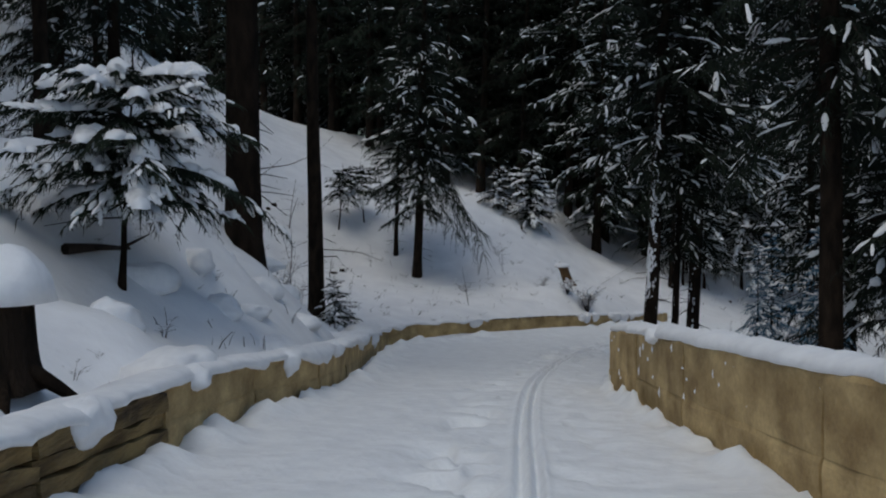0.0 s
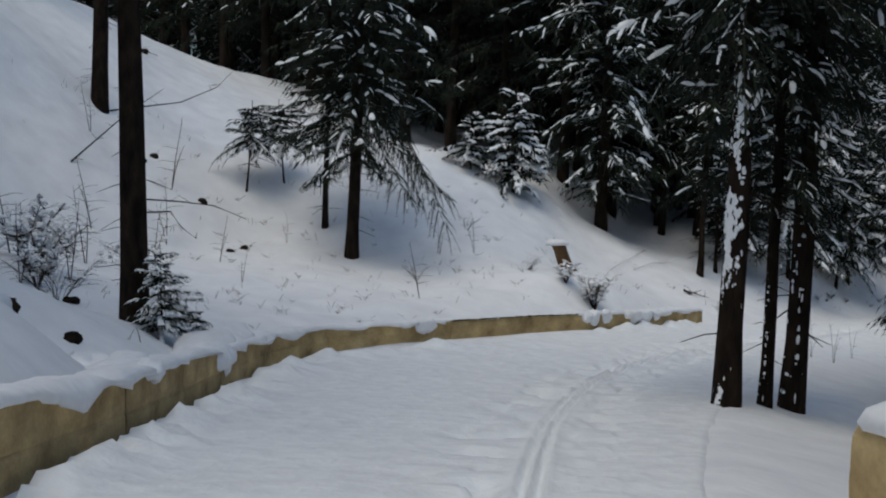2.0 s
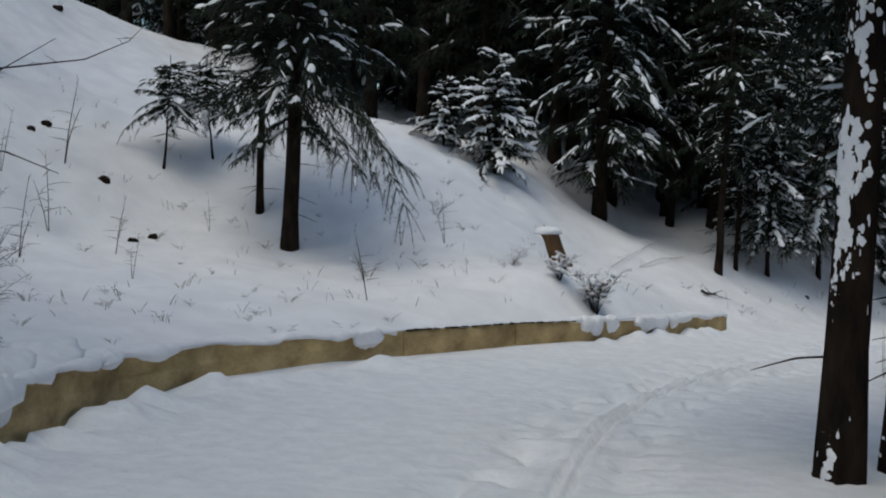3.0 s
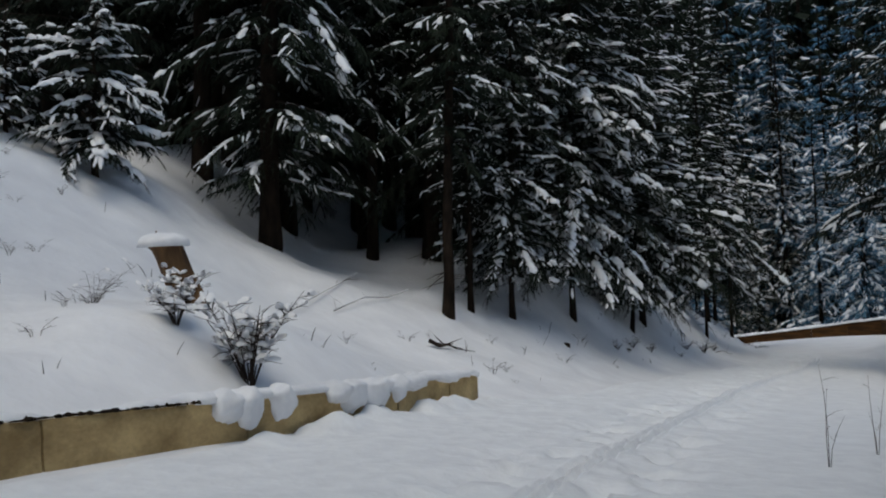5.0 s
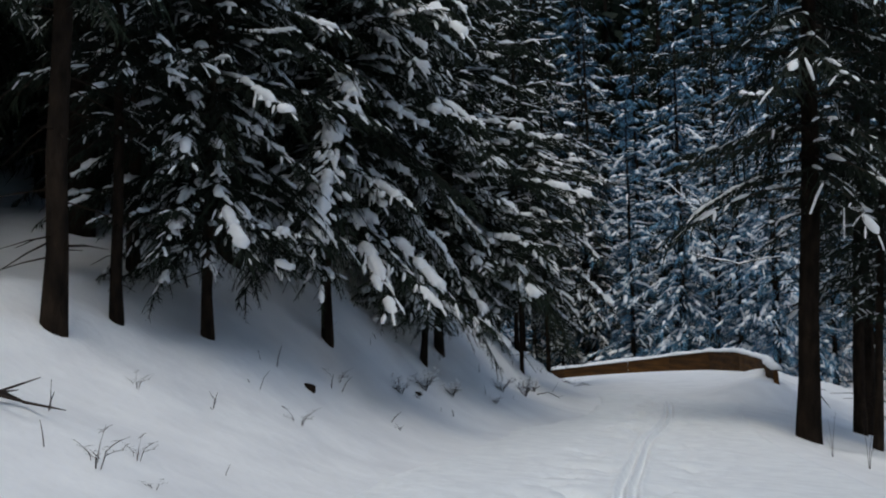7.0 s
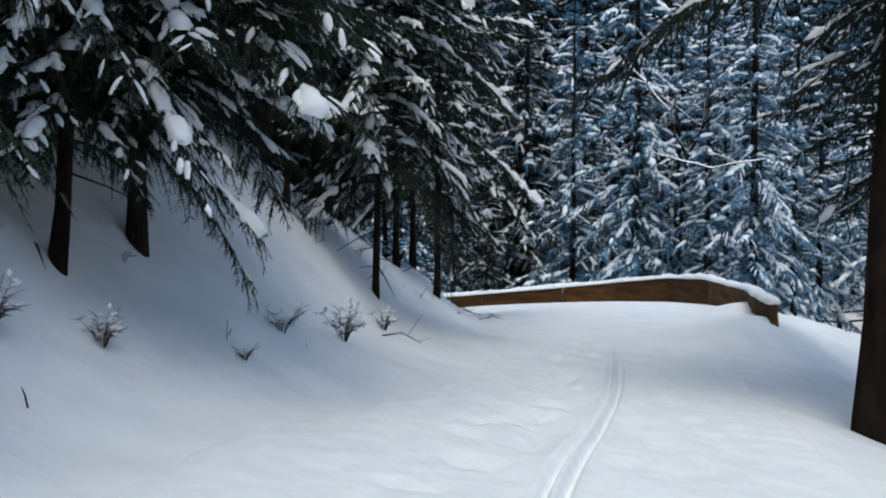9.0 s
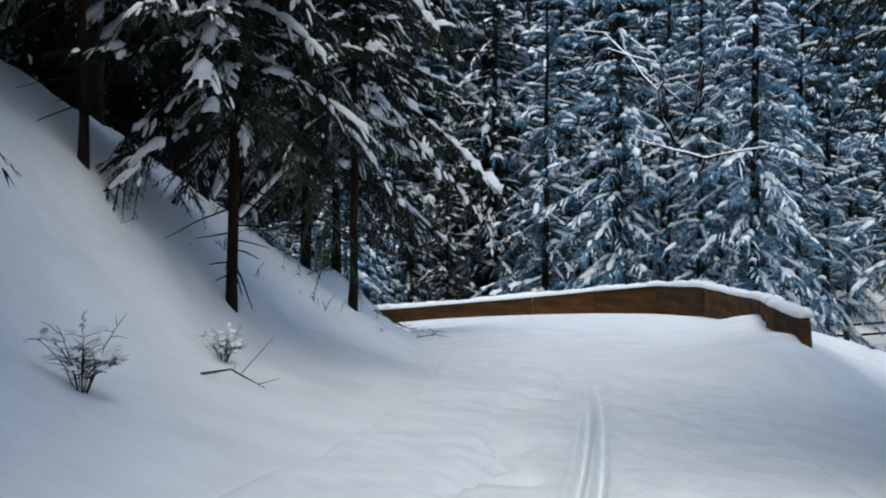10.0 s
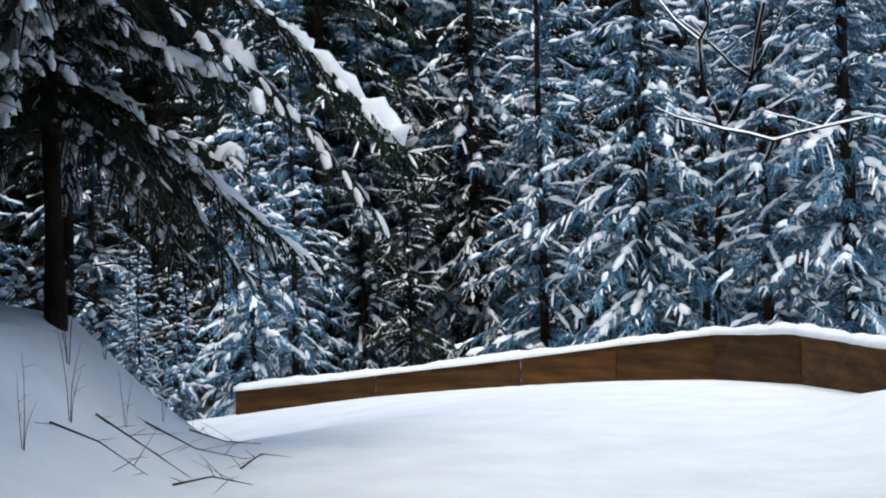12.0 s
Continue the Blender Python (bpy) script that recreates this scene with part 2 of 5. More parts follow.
def road_height(x, y):
    d2 = (x[:, None] - RD[:, 0]) ** 2 + (y[:, None] - RD[:, 1]) ** 2
    w = 1 / (d2 + 1.5) ** 2.5
    over = np.clip(side(x, y, RD)[0], -7, 7)
    tilt = 0.075 * np.clip((y - 30) / 12, 0, 1) * np.clip((75 - y) / 8, 0, 1)  # the road leans towards the valley
    return (w * RD[:, 2]).sum(1) / w.sum(1) + tilt * over


def terrain(x, y):
    """Height of the ground, the distance left of the road and the distance right of it."""
    x, y = np.asarray(x, float), np.asarray(y, float)
    zs, ls, rs = [], [], []
    for c in range(0, len(x), 4000):
        a, b = x[c:c + 4000], y[c:c + 4000]
        # beyond its crest the open hill levels out and sinks a little
        past = np.clip((a - 2) * 0.667 + (b - 57.5) * 0.745, 0, 60) * np.clip(((b - 57.5) * 0.667 - (a - 2) * 0.745 + 5) / 6, 0, 1) * np.clip((20 - a) / 8, 0, 1)
        dl, kl = side(a - past * 0.667, b - past * 0.745, BK)
        dr, kr = side(a, b, RT)
        dr = -dr
        z = np.where(past > 0, road_height(a - past * 0.667, b - past * 0.745) - 0.1 * past, road_height(a, b))
        near = 1 / ((a[:, None] - past[:, None] * 0.667 - BK[:, 0]) ** 2 + (b[:, None] - past[:, None] * 0.745 - BK[:, 1]) ** 2 + 0.3) ** 4
        foot = (near @ BK[:, 2:6] / near.sum(1)[:, None]).T
        d = np.clip(dl, 0, None)
        rise = np.where(d < 1.5, foot[0] * np.clip(d / 1.5, 0, 1) ** np.interp(b, (47.5, 50), (0.8, 1.3)), np.where(d < 4, foot[0] + (foot[1] - foot[0]) * (d - 1.5) / 2.5, np.where(
            d < 10, foot[1] + (foot[2] - foot[1]) * (d - 4) / 6, np.where(d < 25, foot[2] + (foot[3] - foot[2]) * (d - 10) / 15, foot[3] + 5 * (1 - np.exp(-(d - 25) / 14))))))
        e = np.clip(dr, 0, None)
        fall = -0.2 * np.clip(e, 0, 2) - 0.25 * np.clip(e - 2, 0, 8) + 2.4 * (1 - np.exp(-np.clip(e - 14, 0, None) / 25)) + 0.25 * np.clip(e - 55, 0, 120)
        left = dl > 0
        right = (dr > 0) & (~left | (dr < dl))
        z = z + np.where(right, fall, np.where(left, rise, 0))
        off = np.where(right, e, np.where(left, d, 0))
        rough = np.clip(off / 2.0, 0, 1)
        z = z + rough * (0.16 * value_noise(a, b, 2.3, 3) + 0.09 * value_noise(a, b, 0.8, 4)) + np.clip(off / 14, 0, 1) * 0.35 * value_noise(a, b, 9.0, 5)
        z = z + rough * np.clip((29 - b) / 3, 0, 1) * left * (0.6 * value_noise(a, b, 2.0, 6) + 0.3 * value_noise(a, b, 0.95, 7))
        z = z + (0.5 - 0.2 * np.exp(-((b - 71.8) / 2.0) ** 2) + 0.05 * value_noise(a, b, 1.1, 9) + 0.03 * value_noise(a, b, 0.5, 10)) * np.exp(-(dr / 1.3) ** 2) * np.clip((b - 66.4) / 1.4, 0, 1) * np.clip((76 - b) / 3, 0, 1)  # drift against the timber barrier
        up_in = np.clip((0.66 * (b - 52) - 0.75 * (a - 13.6) - 7.6) / 3.6, 0, 1)  # the wood floor rises again behind the first trunks
        z = z + left * 1.5 * up_in * up_in * (3 - 2 * up_in) * np.clip((b - 54) / 4, 0, 1) * np.clip((a - 4) / 4, 0, 1) * np.clip((22 - a) / 5, 0, 1) * np.clip((84 - b) / 8, 0, 1)
        zs.append(z)
        ls.append(np.where(right, -1, np.where(left, d, 0)))
        rs.append(np.where(right, e, 0))
    return np.concatenate(zs), np.concatenate(ls), np.concatenate(rs)


def ground_at(x, y):
    return float(terrain([x], [y])[0][0])


def steps(lo, hi, step, far):
    """Coordinates that are even from lo to hi and widen out to far on both sides."""
    mid = list(np.arange(lo, hi, step))
    out, g = [], step
    p = hi
    while p < far:
        out.append(p)
        g *= 1.25
        p += g
    back, g, p = [], step, lo
    while p > -far:
        g *= 1.25
        p -= g
        back.append(p)
    return np.array(back[::-1] + mid + out)


gx, gy = steps(-16, 56, 0.3, 900), steps(-8, 96, 0.3, 900)
X, Y = np.meshgrid(gx, gy)
TZ, TL, TR_ = terrain(X.ravel(), Y.ravel())
inside = (TL == 0) & (TR_ == 0)
fade = np.clip((69.5 - 0.35 * (X.ravel() - 30) - Y.ravel()) / 5.0, 0, 1)  # the packed strip runs out before the bend
ix, iy = X.ravel()[inside], Y.ravel()[inside]
margin = np.concatenate([np.minimum(-side(ix[c:c + 4000], iy[c:c + 4000], BK)[0], side(ix[c:c + 4000], iy[c:c + 4000], RT)[0]) for c in range(0, len(ix), 4000)])
TZ[inside] -= 0.22 * fade[inside] * np.clip((margin - 0.15) / 1.2, 0, 1)
nx = len(gx)
faces = [(j * nx + i, j * nx + i + 1, (j + 1) * nx + i + 1, (j + 1) * nx + i) for j in range(len(gy) - 1) for i in range(nx - 1)]
ground = new("ground", mesh_of("ground", np.column_stack([X.ravel(), Y.ravel(), TZ]).tolist(), faces, SNOW, True))
tagged(ground, "deep untouched snow over a wooded hillside and valley", "snow", kind="structure")

# ---- packed road with two ski tracks ----
SKI = dense([(-1.2, -14), (-0.55, -2), (0.02, 5.1), (0.32, 9.0), (0.65, 12.6), (1.25, 18.0), (2.1, 24.3), (2.7, 27.6), (3.8, 32.0), (5.4, 35.8), (7.2, 39.0), (9.0, 41.5), (10.75, 43.85),
             (12.7, 46.5), (16.3, 51.3), (18.45, 53.95), (21.2, 57.3), (23.3, 59.6), (25.36, 61.9), (28.0, 65.1), (29.9, 67.6), (34.0, 72.8)], 0.3)
arc = np.r_[0, np.cumsum(np.hypot(*np.diff(RD[:, :2], axis=0).T))]
stop = arc[np.argmin((RD[:, 0] - 30.9) ** 2 + (RD[:, 1] - 68.8) ** 2)]
n_long = int(stop / 0.16)
at = np.linspace(0, stop, n_long)
cx, cy = np.interp(at, arc, RD[:, 0]), np.interp(at, arc, RD[:, 1])
tx, ty = np.gradient(cx), np.gradient(cy)
tl = np.hypot(tx, ty)
nxv, nyv = -ty / tl, tx / tl


def reach(line, sign):
    """How far the edge line lies from the road's centre, along the road's normal."""
    out = np.zeros(n_long)
    for i in range(n_long):
        px, py = line[:, 0] - cx[i], line[:, 1] - cy[i]
        along = px * tx[i] / tl[i] + py * ty[i] / tl[i]
        over = (px * nxv[i] + py * nyv[i]) * sign
        ok = (np.abs(along) < 1.5) & (over > 0.3)
        out[i] = over[ok].min() if ok.any() else 4.0
    k = np.ones(9) / 9
    return np.convolve(np.pad(out, 4, "edge"), k, "valid")


LW_, RW_ = np.minimum(reach(BK, 1), 9), np.minimum(reach(RT, -1), 9)
frac = np.concatenate([np.linspace(-1, -0.25, 18), np.linspace(-0.25, 0.25, 64)[1:-1], np.linspace(0.25, 1, 18)])
lat = np.where(frac[None, :] < 0, frac[None, :] * (RW_[:, None] - 0.05), frac[None, :] * (LW_[:, None] - 0.05))
RX, RY = (cx[:, None] + nxv[:, None] * lat).ravel(), (cy[:, None] + nyv[:, None] * lat).ravel()
RZ = np.concatenate([road_height(RX[c:c + 5000], RY[c:c + 5000]) for c in range(0, len(RX), 5000)])
dsk = np.concatenate([side(RX[c:c + 4000], RY[c:c + 4000], SKI)[0] for c in range(0, len(RX), 4000)])
groove = sum(-0.085 * np.exp(-((dsk - o) / 0.042) ** 2) + 0.026 * (np.exp(-((dsk - o - 0.06) / 0.035) ** 2) + np.exp(-((dsk - o + 0.06) / 0.035) ** 2)) for o in (-0.065, 0.065)) * np.clip((67 - RY) / 4, 0, 1)
beaten = np.exp(-((RY - 37) / 9) ** 2)  # the bend where many have turned and stepped
old = -np.clip(value_noise(RX, RY, 0.3, 11), 0, 1) * (np.exp(-((dsk - 0.6) / 0.36) ** 2) + (0.35 + 0.5 * beaten) * np.exp(-((dsk + 0.5) / 0.4) ** 2)) * 0.3
old = old * (1 - 0.9 * np.exp(-(dsk / 0.22) ** 2)) - np.clip(value_noise(RX * 0.8 + RY * 0.6, RY * 0.25 - RX * 0.3, 0.22, 17), 0, 1) * beaten * np.exp(-((dsk - 0.2) / 0.9) ** 2) * 0.09
RZ = RZ + groove + old + 0.025 * value_noise(RX, RY, 1.1, 12) + 0.012 * value_noise(RX, RY, 0.3, 13)
edge = np.repeat(np.abs(frac)[None, :], n_long, 0).ravel()
drift = np.clip((edge - 0.82) / 0.12, 0, 1)
walled = np.clip((np.where(np.repeat(frac[None, :], n_long, 0).ravel() < 0, 16.0, 48.6) - RY) / 1.0, 0, 1)
RZ = RZ + 0.012 + walled * drift * (1 + 0.5 * np.clip((35 - RY) / 3, 0, 1) * np.clip((RY - 18) / 4, 0, 1)) * (1 - 0.8 * np.clip((RY - 37.6) / 0.5, 0, 1) * np.clip((43.0 - RY) / 1.0, 0, 1)) * (0.07 + 0.07 * value_noise(RX, RY, 0.9, 14) + 0.1 * value_noise(RX, RY, 0.4, 15) + 0.07 * value_noise(RX, RY, 0.2, 18) + 0.14 * np.exp(-((RY - 44.9) / 1.2) ** 2)) - np.clip((edge - 0.9) / 0.1, 0, 1) * 0.03 * (1 - walled) - np.where(edge > 0.985, 0.05, 0)
last = np.repeat(np.arange(n_long)[:, None], len(frac), 1).ravel()
RZ = RZ - np.where(last > n_long - 3, 0.1, 0)
m_ = len(frac)
faces = [(j * m_ + i, j * m_ + i + 1, (j + 1) * m_ + i + 1, (j + 1) * m_ + i) for j in range(n_long - 1) for i in range(m_ - 1)]
road = new("road", mesh_of("road", np.column_stack([RX, RY, RZ]).tolist(), faces, ROAD_SNOW, True))
tagged(road, "snow-covered forest road with a pair of ski tracks", "road", kind="structure")

# ---- parapets ----


def slab(length, low, high, thick, rough, seed, tilt=0.0):
    """One panel along +x from 0 to length, standing on z = low, its worn faces and edges uneven."""
    n, m = max(4, int(length / 0.16)), 12
    rng = random.Random(seed)
    s = Soup()
    ring = [(-thick / 2, low + (high - low) * j / m) for j in range(m + 1)] + [(thick / 2, high - (high - low) * j / m) for j in range(m + 1)]
    for i in range(n + 1):
        x = length * i / n
        for j, (y, z) in enumerate(ring):
            p = Vector((x * 1.3 + seed * 7.1, y * 3, z * 2.2))
            w = noise.noise(p * 1.3) * rough + noise.noise(p * 4.0) * rough * 0.5
            zz = z + (noise.noise(Vector((x * 1.8 + seed * 3.3, 0, 5))) * rough * 1.2 + tilt * (x / length - 0.5) if z > low + 0.6 * (high - low) else 0)
            yy = y + (w if y > 0 else -w) * 0.8
            if j in (m, m + 1):
                yy *= 0.86
                zz -= 0.012
            xx = x + (noise.noise(Vector((0, z * 3, seed))) * 0.02 if i in (0, n) else 0)
            s.v.append((xx, yy, zz))
    k = len(ring)
    for i in range(n):
        for j in range(k - 1):
            s.f.append((i * k + j, i * k + j + 1, (i + 1) * k + j + 1, (i + 1) * k + j))
    for i in (0, n):
        for j in range(m):
            s.f.append((i * k + j, i * k + j + 1, i * k + k - 2 - j, i * k + k - 1 - j))
    return s


def parapet(name, pts, heights, mat_of, thick, rough, label, category, piece, seed, depth=0.5, gap=0.03, split=0.0, coarse=None):
    """A row of panels between successive points (x, y, foot); each panel stands plumb, its top steps with the ground."""
    root = new(name)
    root.location = pts[0]
    tagged(root, label, category)
    tops = []
    for i in range(len(pts) - 1):
        a, b = Vector(pts[i]), Vector(pts[i + 1])
        d = b - a
        flat = Vector((d.x, d.y, 0))
        L = flat.length
        high, tilt = (heights[i] + heights[i + 1]) / 2, heights[i + 1] - heights[i]
        bands = [(-depth, high, thick)]
        if coarse and coarse(i):  # courses of rough stone, some of them proud of the rest
            cuts = [-depth, 0.1, 0.24, 0.37, high]
            bands = [(lo, hi - 0.008, thick * (1.0, 1.22, 0.96, 1.12)[(j_ + i) % 4]) for j_, (lo, hi) in enumerate(zip(cuts[:-1], cuts[1:]))]
        elif split and high > split + 0.18:  # a casting joint along the wall
            bands = [(-depth, split, thick * 1.07), (split - 0.02, high, thick)]
        grade = d.z / L
        for j_, (lo, hi, deep) in enumerate(bands):
            s = slab(L - gap, lo, hi, deep, rough * (1.8 if len(bands) > 2 else 1.0), seed + i + 31 * j_, tilt if hi == high else 0.0)
            s.v = [(x, y, z + grade * x) for x, y, z in s.v]
            ob = part(piece, mesh_of(piece, s.v, s.f, mat_of(i)), root)
            ob.matrix_basis = Matrix.Translation(a - Vector(pts[0])) @ Matrix.Rotation(math.atan2(d.y, d.x), 4, "Z")
        n = max(2, int(L / 0.3))
        for j in range(n):
            t = j / n
            tops.append(a + d * t + Vector((0, 0, heights[i] + (heights[i + 1] - heights[i]) * t)))
    tops.append(Vector(pts[-1]) + Vector((0, 0, heights[-1])))
    return root, tops


def snow_ridge(name, tops, width, height, seed, label, toward=0.0, holes=0.0, spill=0.0, clear=(0, 0)):
    """Snow lying along the top of a wall: a lumpy ridge with an uneven, overhanging front."""
    s = Soup()
    fine = []
    for a, b in zip(tops[:-1], tops[1:]):
        for t in (0, 0.5):
            fine.append(a.lerp(b, t))
    fine.append(tops[-1])
    prof = [(-1.0, -0.25), (-1.05, 0.3), (-0.75, 0.8), (-0.2, 1.0), (0.4, 0.95), (0.85, 0.6), (1.0, 0.1), (0.9, -0.25)]
    k = len(prof)
    for i, p in enumerate(fine):
        d = fine[min(i + 1, len(fine) - 1)] - fine[max(i - 1, 0)]
        sd = Vector((-d.y, d.x, 0)).normalized()
        q = Vector((p.x * 1.1 + seed, p.y * 1.1, 0))
        w = width * (1 + 0.35 * noise.noise(q) + 0.25 * noise.noise(q * 3))
        h = height * (1 + 0.5 * noise.noise(q * 0.8 + Vector((9, 0, 0))) + 0.35 * noise.noise(q * 2.6))
        if holes and noise.noise(q * 0.7 + Vector((0, 0, 4))) > 0.5 - holes:
            h *= 0.25
        if i in (0, len(fine) - 1):
            w, h = w * 0.6, h * 0.5
        drop = spill * max(0, noise.noise(q * 0.75 + Vector((0, 7, 0))) - 0.08 + 0.25 * noise.noise(q * 2.7)) * 2.4
        open_ = clear[0] < p.y < clear[1]  # a stretch whose face and lip are free of snow
        if open_:
            h, drop = h * 0.6, 0
        for j, (a, b) in enumerate(prof):
            z = b * h if b > 0 else b * 0.08
            lat_ = a * w + toward
            if open_ and lat_ < 0:
                lat_ = -0.07 + 0.03 * noise.noise(q * 5) + 0.05 * b
            if j < 2 and drop:
                z -= drop * (1.0 if j == 0 else 0.6)
                lat_ -= 0.05
            s.v.append(p + sd * lat_ + Vector((0, 0, z)))
    for i in range(len(fine) - 1):
        for j in range(k):
            s.f.append((i * k + j, i * k + (j + 1) % k, (i + 1) * k + (j + 1) % k, (i + 1) * k + j))
    s.f.append(tuple(range(k - 1, -1, -1)))
    s.f.append(tuple((len(fine) - 1) * k + j for j in range(k)))
    ob = new(name, mesh_of(name, s.v, s.f, SNOW_LOAD, True))
    return tagged(ob, label, "snow", kind="stuff")


def along(line, lo, hi, lengths):
    """Points on a dense line between two heights of y, at given panel lengths."""
    seg = line[(line[:, 1] >= lo) & (line[:, 1] <= hi)]
    a = np.r_[0, np.cumsum(np.hypot(*np.diff(seg[:, :2], axis=0).T))]
    out, p, i = [], 0.0, 0
    while p < a[-1]:
        out.append((float(np.interp(p, a, seg[:, 0])), float(np.interp(p, a, seg[:, 1]))))
        p += lengths[i % len(lengths)]
        i += 1
    out.append((float(seg[-1, 0]), float(seg[-1, 1])))
    return out


def with_foot(pts):
    xy = np.array(pts)
    return [(x, y, float(z)) for (x, y), z in zip(pts, road_height(xy[:, 0], xy[:, 1]))]


left_pts = with_foot(along(BK[:, :2], -12, 6.8, (4.1, 3.9))[:-1] + along(BK[:, :2], 6.8, 48.6, (3.3, 2.7, 3.6, 2.4, 4.2)))
left_h = [float(np.interp(p[1], (-12, 6.7, 6.9, 12, 26, 34, 37, 44, 48.6), (0.55, 0.52, 0.6, 0.61, 0.66, 0.5, 0.42, 0.41, 0.42))) for p in left_pts]
left_wall, left_tops = parapet("parapet", left_pts, left_h, lambda i: STONE if left_pts[i][1] < 6.5 else CONCRETE, 0.26, 0.022,
                               "low weathered ochre parapet along the bank, snow on top", "wall", "panel", 10, split=0.29, coarse=lambda i: left_pts[i][1] < 6.5)
snow_ridge("snow_cap", left_tops, 0.22, 0.085, 3, "soft lumpy snow lying on the low parapet and spilling over", 0.05, 0.14, 0.13, (38.0, 42.1))
lip = Soup()
lr = random.Random(5)
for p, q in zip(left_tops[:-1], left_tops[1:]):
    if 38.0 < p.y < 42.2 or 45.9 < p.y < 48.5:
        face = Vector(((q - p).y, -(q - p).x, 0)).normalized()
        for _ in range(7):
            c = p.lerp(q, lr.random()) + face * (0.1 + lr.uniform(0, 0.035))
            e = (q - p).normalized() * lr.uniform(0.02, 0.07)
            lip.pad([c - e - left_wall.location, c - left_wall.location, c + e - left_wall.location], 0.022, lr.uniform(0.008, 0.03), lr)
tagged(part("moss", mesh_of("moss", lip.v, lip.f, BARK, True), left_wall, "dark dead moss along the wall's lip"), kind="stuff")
right_pts = with_foot([(2.0, -14.0), (2.02, -9.0), (2.02, -4.4), (2.05, 0.0), (2.05, 4.6), (2.1, 9.0), (2.22, 12.4), (2.35, 15.6)])
_, right_tops = parapet("parapet", right_pts, [0.9, 0.9, 0.9, 0.9, 0.9, 0.92, 0.93, 0.93], lambda i: CONCRETE, 0.28, 0.02,
                                 "tall smooth ochre concrete parapet with a square end", "wall", "panel", 40, split=0.34)
snow_ridge("snow_cap", right_tops, 0.2, 0.12, 8, "even band of snow on the tall concrete parapet", -0.03, 0.0, 0.03)
far_pts = [(35.1, 68.6, -5.1), (36.8, 70.7, -5.15), (38.9, 73.0, -5.3), (40.8, 75.3, -5.45), (42.5, 78.3, -5.5), (43.1, 80.85, -5.69), (42.4, 82.8, -5.85),
           (41.2, 84.3, -6.08), (38.9, 86.1, -6.25), (36.25, 86.95, -6.45)]
far_wall, far_tops = parapet("timber_barrier", far_pts, [0.33, 0.4, 0.5, 0.54, 0.64, 0.74, 0.67, 0.67, 0.56, 0.58], lambda i: PLANK, 0.14, 0.04,
                             "brown timber barrier of long panels round the bend", "barrier", "panel", 70, 0.6, 0.035)
snow_ridge("snow_cap", far_tops, 0.17, 0.12, 15, "thick snow lying along the timber barrier", 0.0, 0.0, 0.02)
s = Soup()
s.tube([(35.0, 68.5, -6.0), (35.0, 68.5, -5.2), (34.98, 68.52, -4.82)], [0.09, 0.085, 0.08], 8)
tagged(part("post", mesh_of("post", [Vector(v) - far_wall.location for v in s.v], s.f, PLANK, True), far_wall), "dark round end post")


def cushion(x, y, z, along_deg, rx, ry, up_, down, seed, label):
    """A lump of snow that sits on a wall's top and slumps down its face."""
    so = Soup()
    rings, sides = 14, 22
    for i_ in range(rings + 1):
        a_ = -math.pi / 2 + math.pi * i_ / rings
        for j_ in range(sides):
            w_ = 2 * math.pi * j_ / sides
            q = Vector((math.cos(w_) * math.cos(a_), math.sin(w_) * math.cos(a_), math.sin(a_)))
            f_ = 1 + 0.3 * noise.noise(q * 1.6 + Vector((seed * 1.7, 0, 0))) + 0.12 * noise.noise(q * 4.1 + Vector((0, seed, 0)))
            so.v.append((q.x * rx * f_, q.y * ry * f_, q.z * (up_ if q.z > 0 else down) * f_))
    for i_ in range(rings):
        for j_ in range(sides):
            p_ = (j_ + 1) % sides
            so.f.append((i_ * sides + j_, i_ * sides + p_, (i_ + 1) * sides + p_, (i_ + 1) * sides + j_))
    ob = new("snow_cushion", mesh_of("snow_cushion", so.v, so.f, SNOW_LOAD, True))
    ob.matrix_basis = pose(x, y, z, 0, 0, along_deg)
    return tagged(ob, label, "snow")


def cushions(tops, rows, face, label):
    for k_, (y, rx, down) in enumerate(rows):
        i_ = min(range(len(tops) - 1), key=lambda q: abs(tops[q].y - y))
        d_ = tops[i_ + 1] - tops[i_ - 1]
        n_ = Vector((d_.y, -d_.x, 0)).normalized() * face
        p_ = tops[i_] + n_ * 0.1
        cushion(p_.x, p_.y, p_.z - 0.02, math.degrees(math.atan2(d_.y, d_.x)), rx, 0.17, 0.13, down, 3 + k_, label)


cushions(left_tops, [(5.2, 0.35, 0.2), (8.1, 0.2, 0.12), (11.6, 0.25, 0.2), (15.0, 0.2, 0.15), (24.6, 0.3, 0.16), (29.4, 0.13, 0.38), (32.4, 0.35, 0.1), (37.5, 0.4, 0.25),
                     (42.25, 0.24, 0.2), (42.6, 0.26, 0.26), (43.0, 0.24, 0.22), (44.1, 0.3, 0.16), (44.5, 0.36, 0.3), (45.0, 0.42, 0.28), (45.5, 0.3, 0.2), (46.0, 0.5, 0.1)], 1, "lump of snow slumped over the parapet's face")
for x, y, rx, ry, up_ in ((-2.75, 29.9, 1.3, 0.5, 0.26), (-2.7, 31.6, 1.1, 0.5, 0.22), (-2.85, 25.0, 0.9, 0.4, 0.2), (-3.0, 13.6, 0.9, 0.45, 0.22), (-3.4, 9.2, 1.0, 0.5, 0.25)):
    cushion(x, y, float(road_height(np.array([x]), np.array([y]))[0]) + 0.58, 92, rx, ry, up_, 0.3, x * 7, "broad heap of snow lying behind the parapet")
hr = random.Random(21)
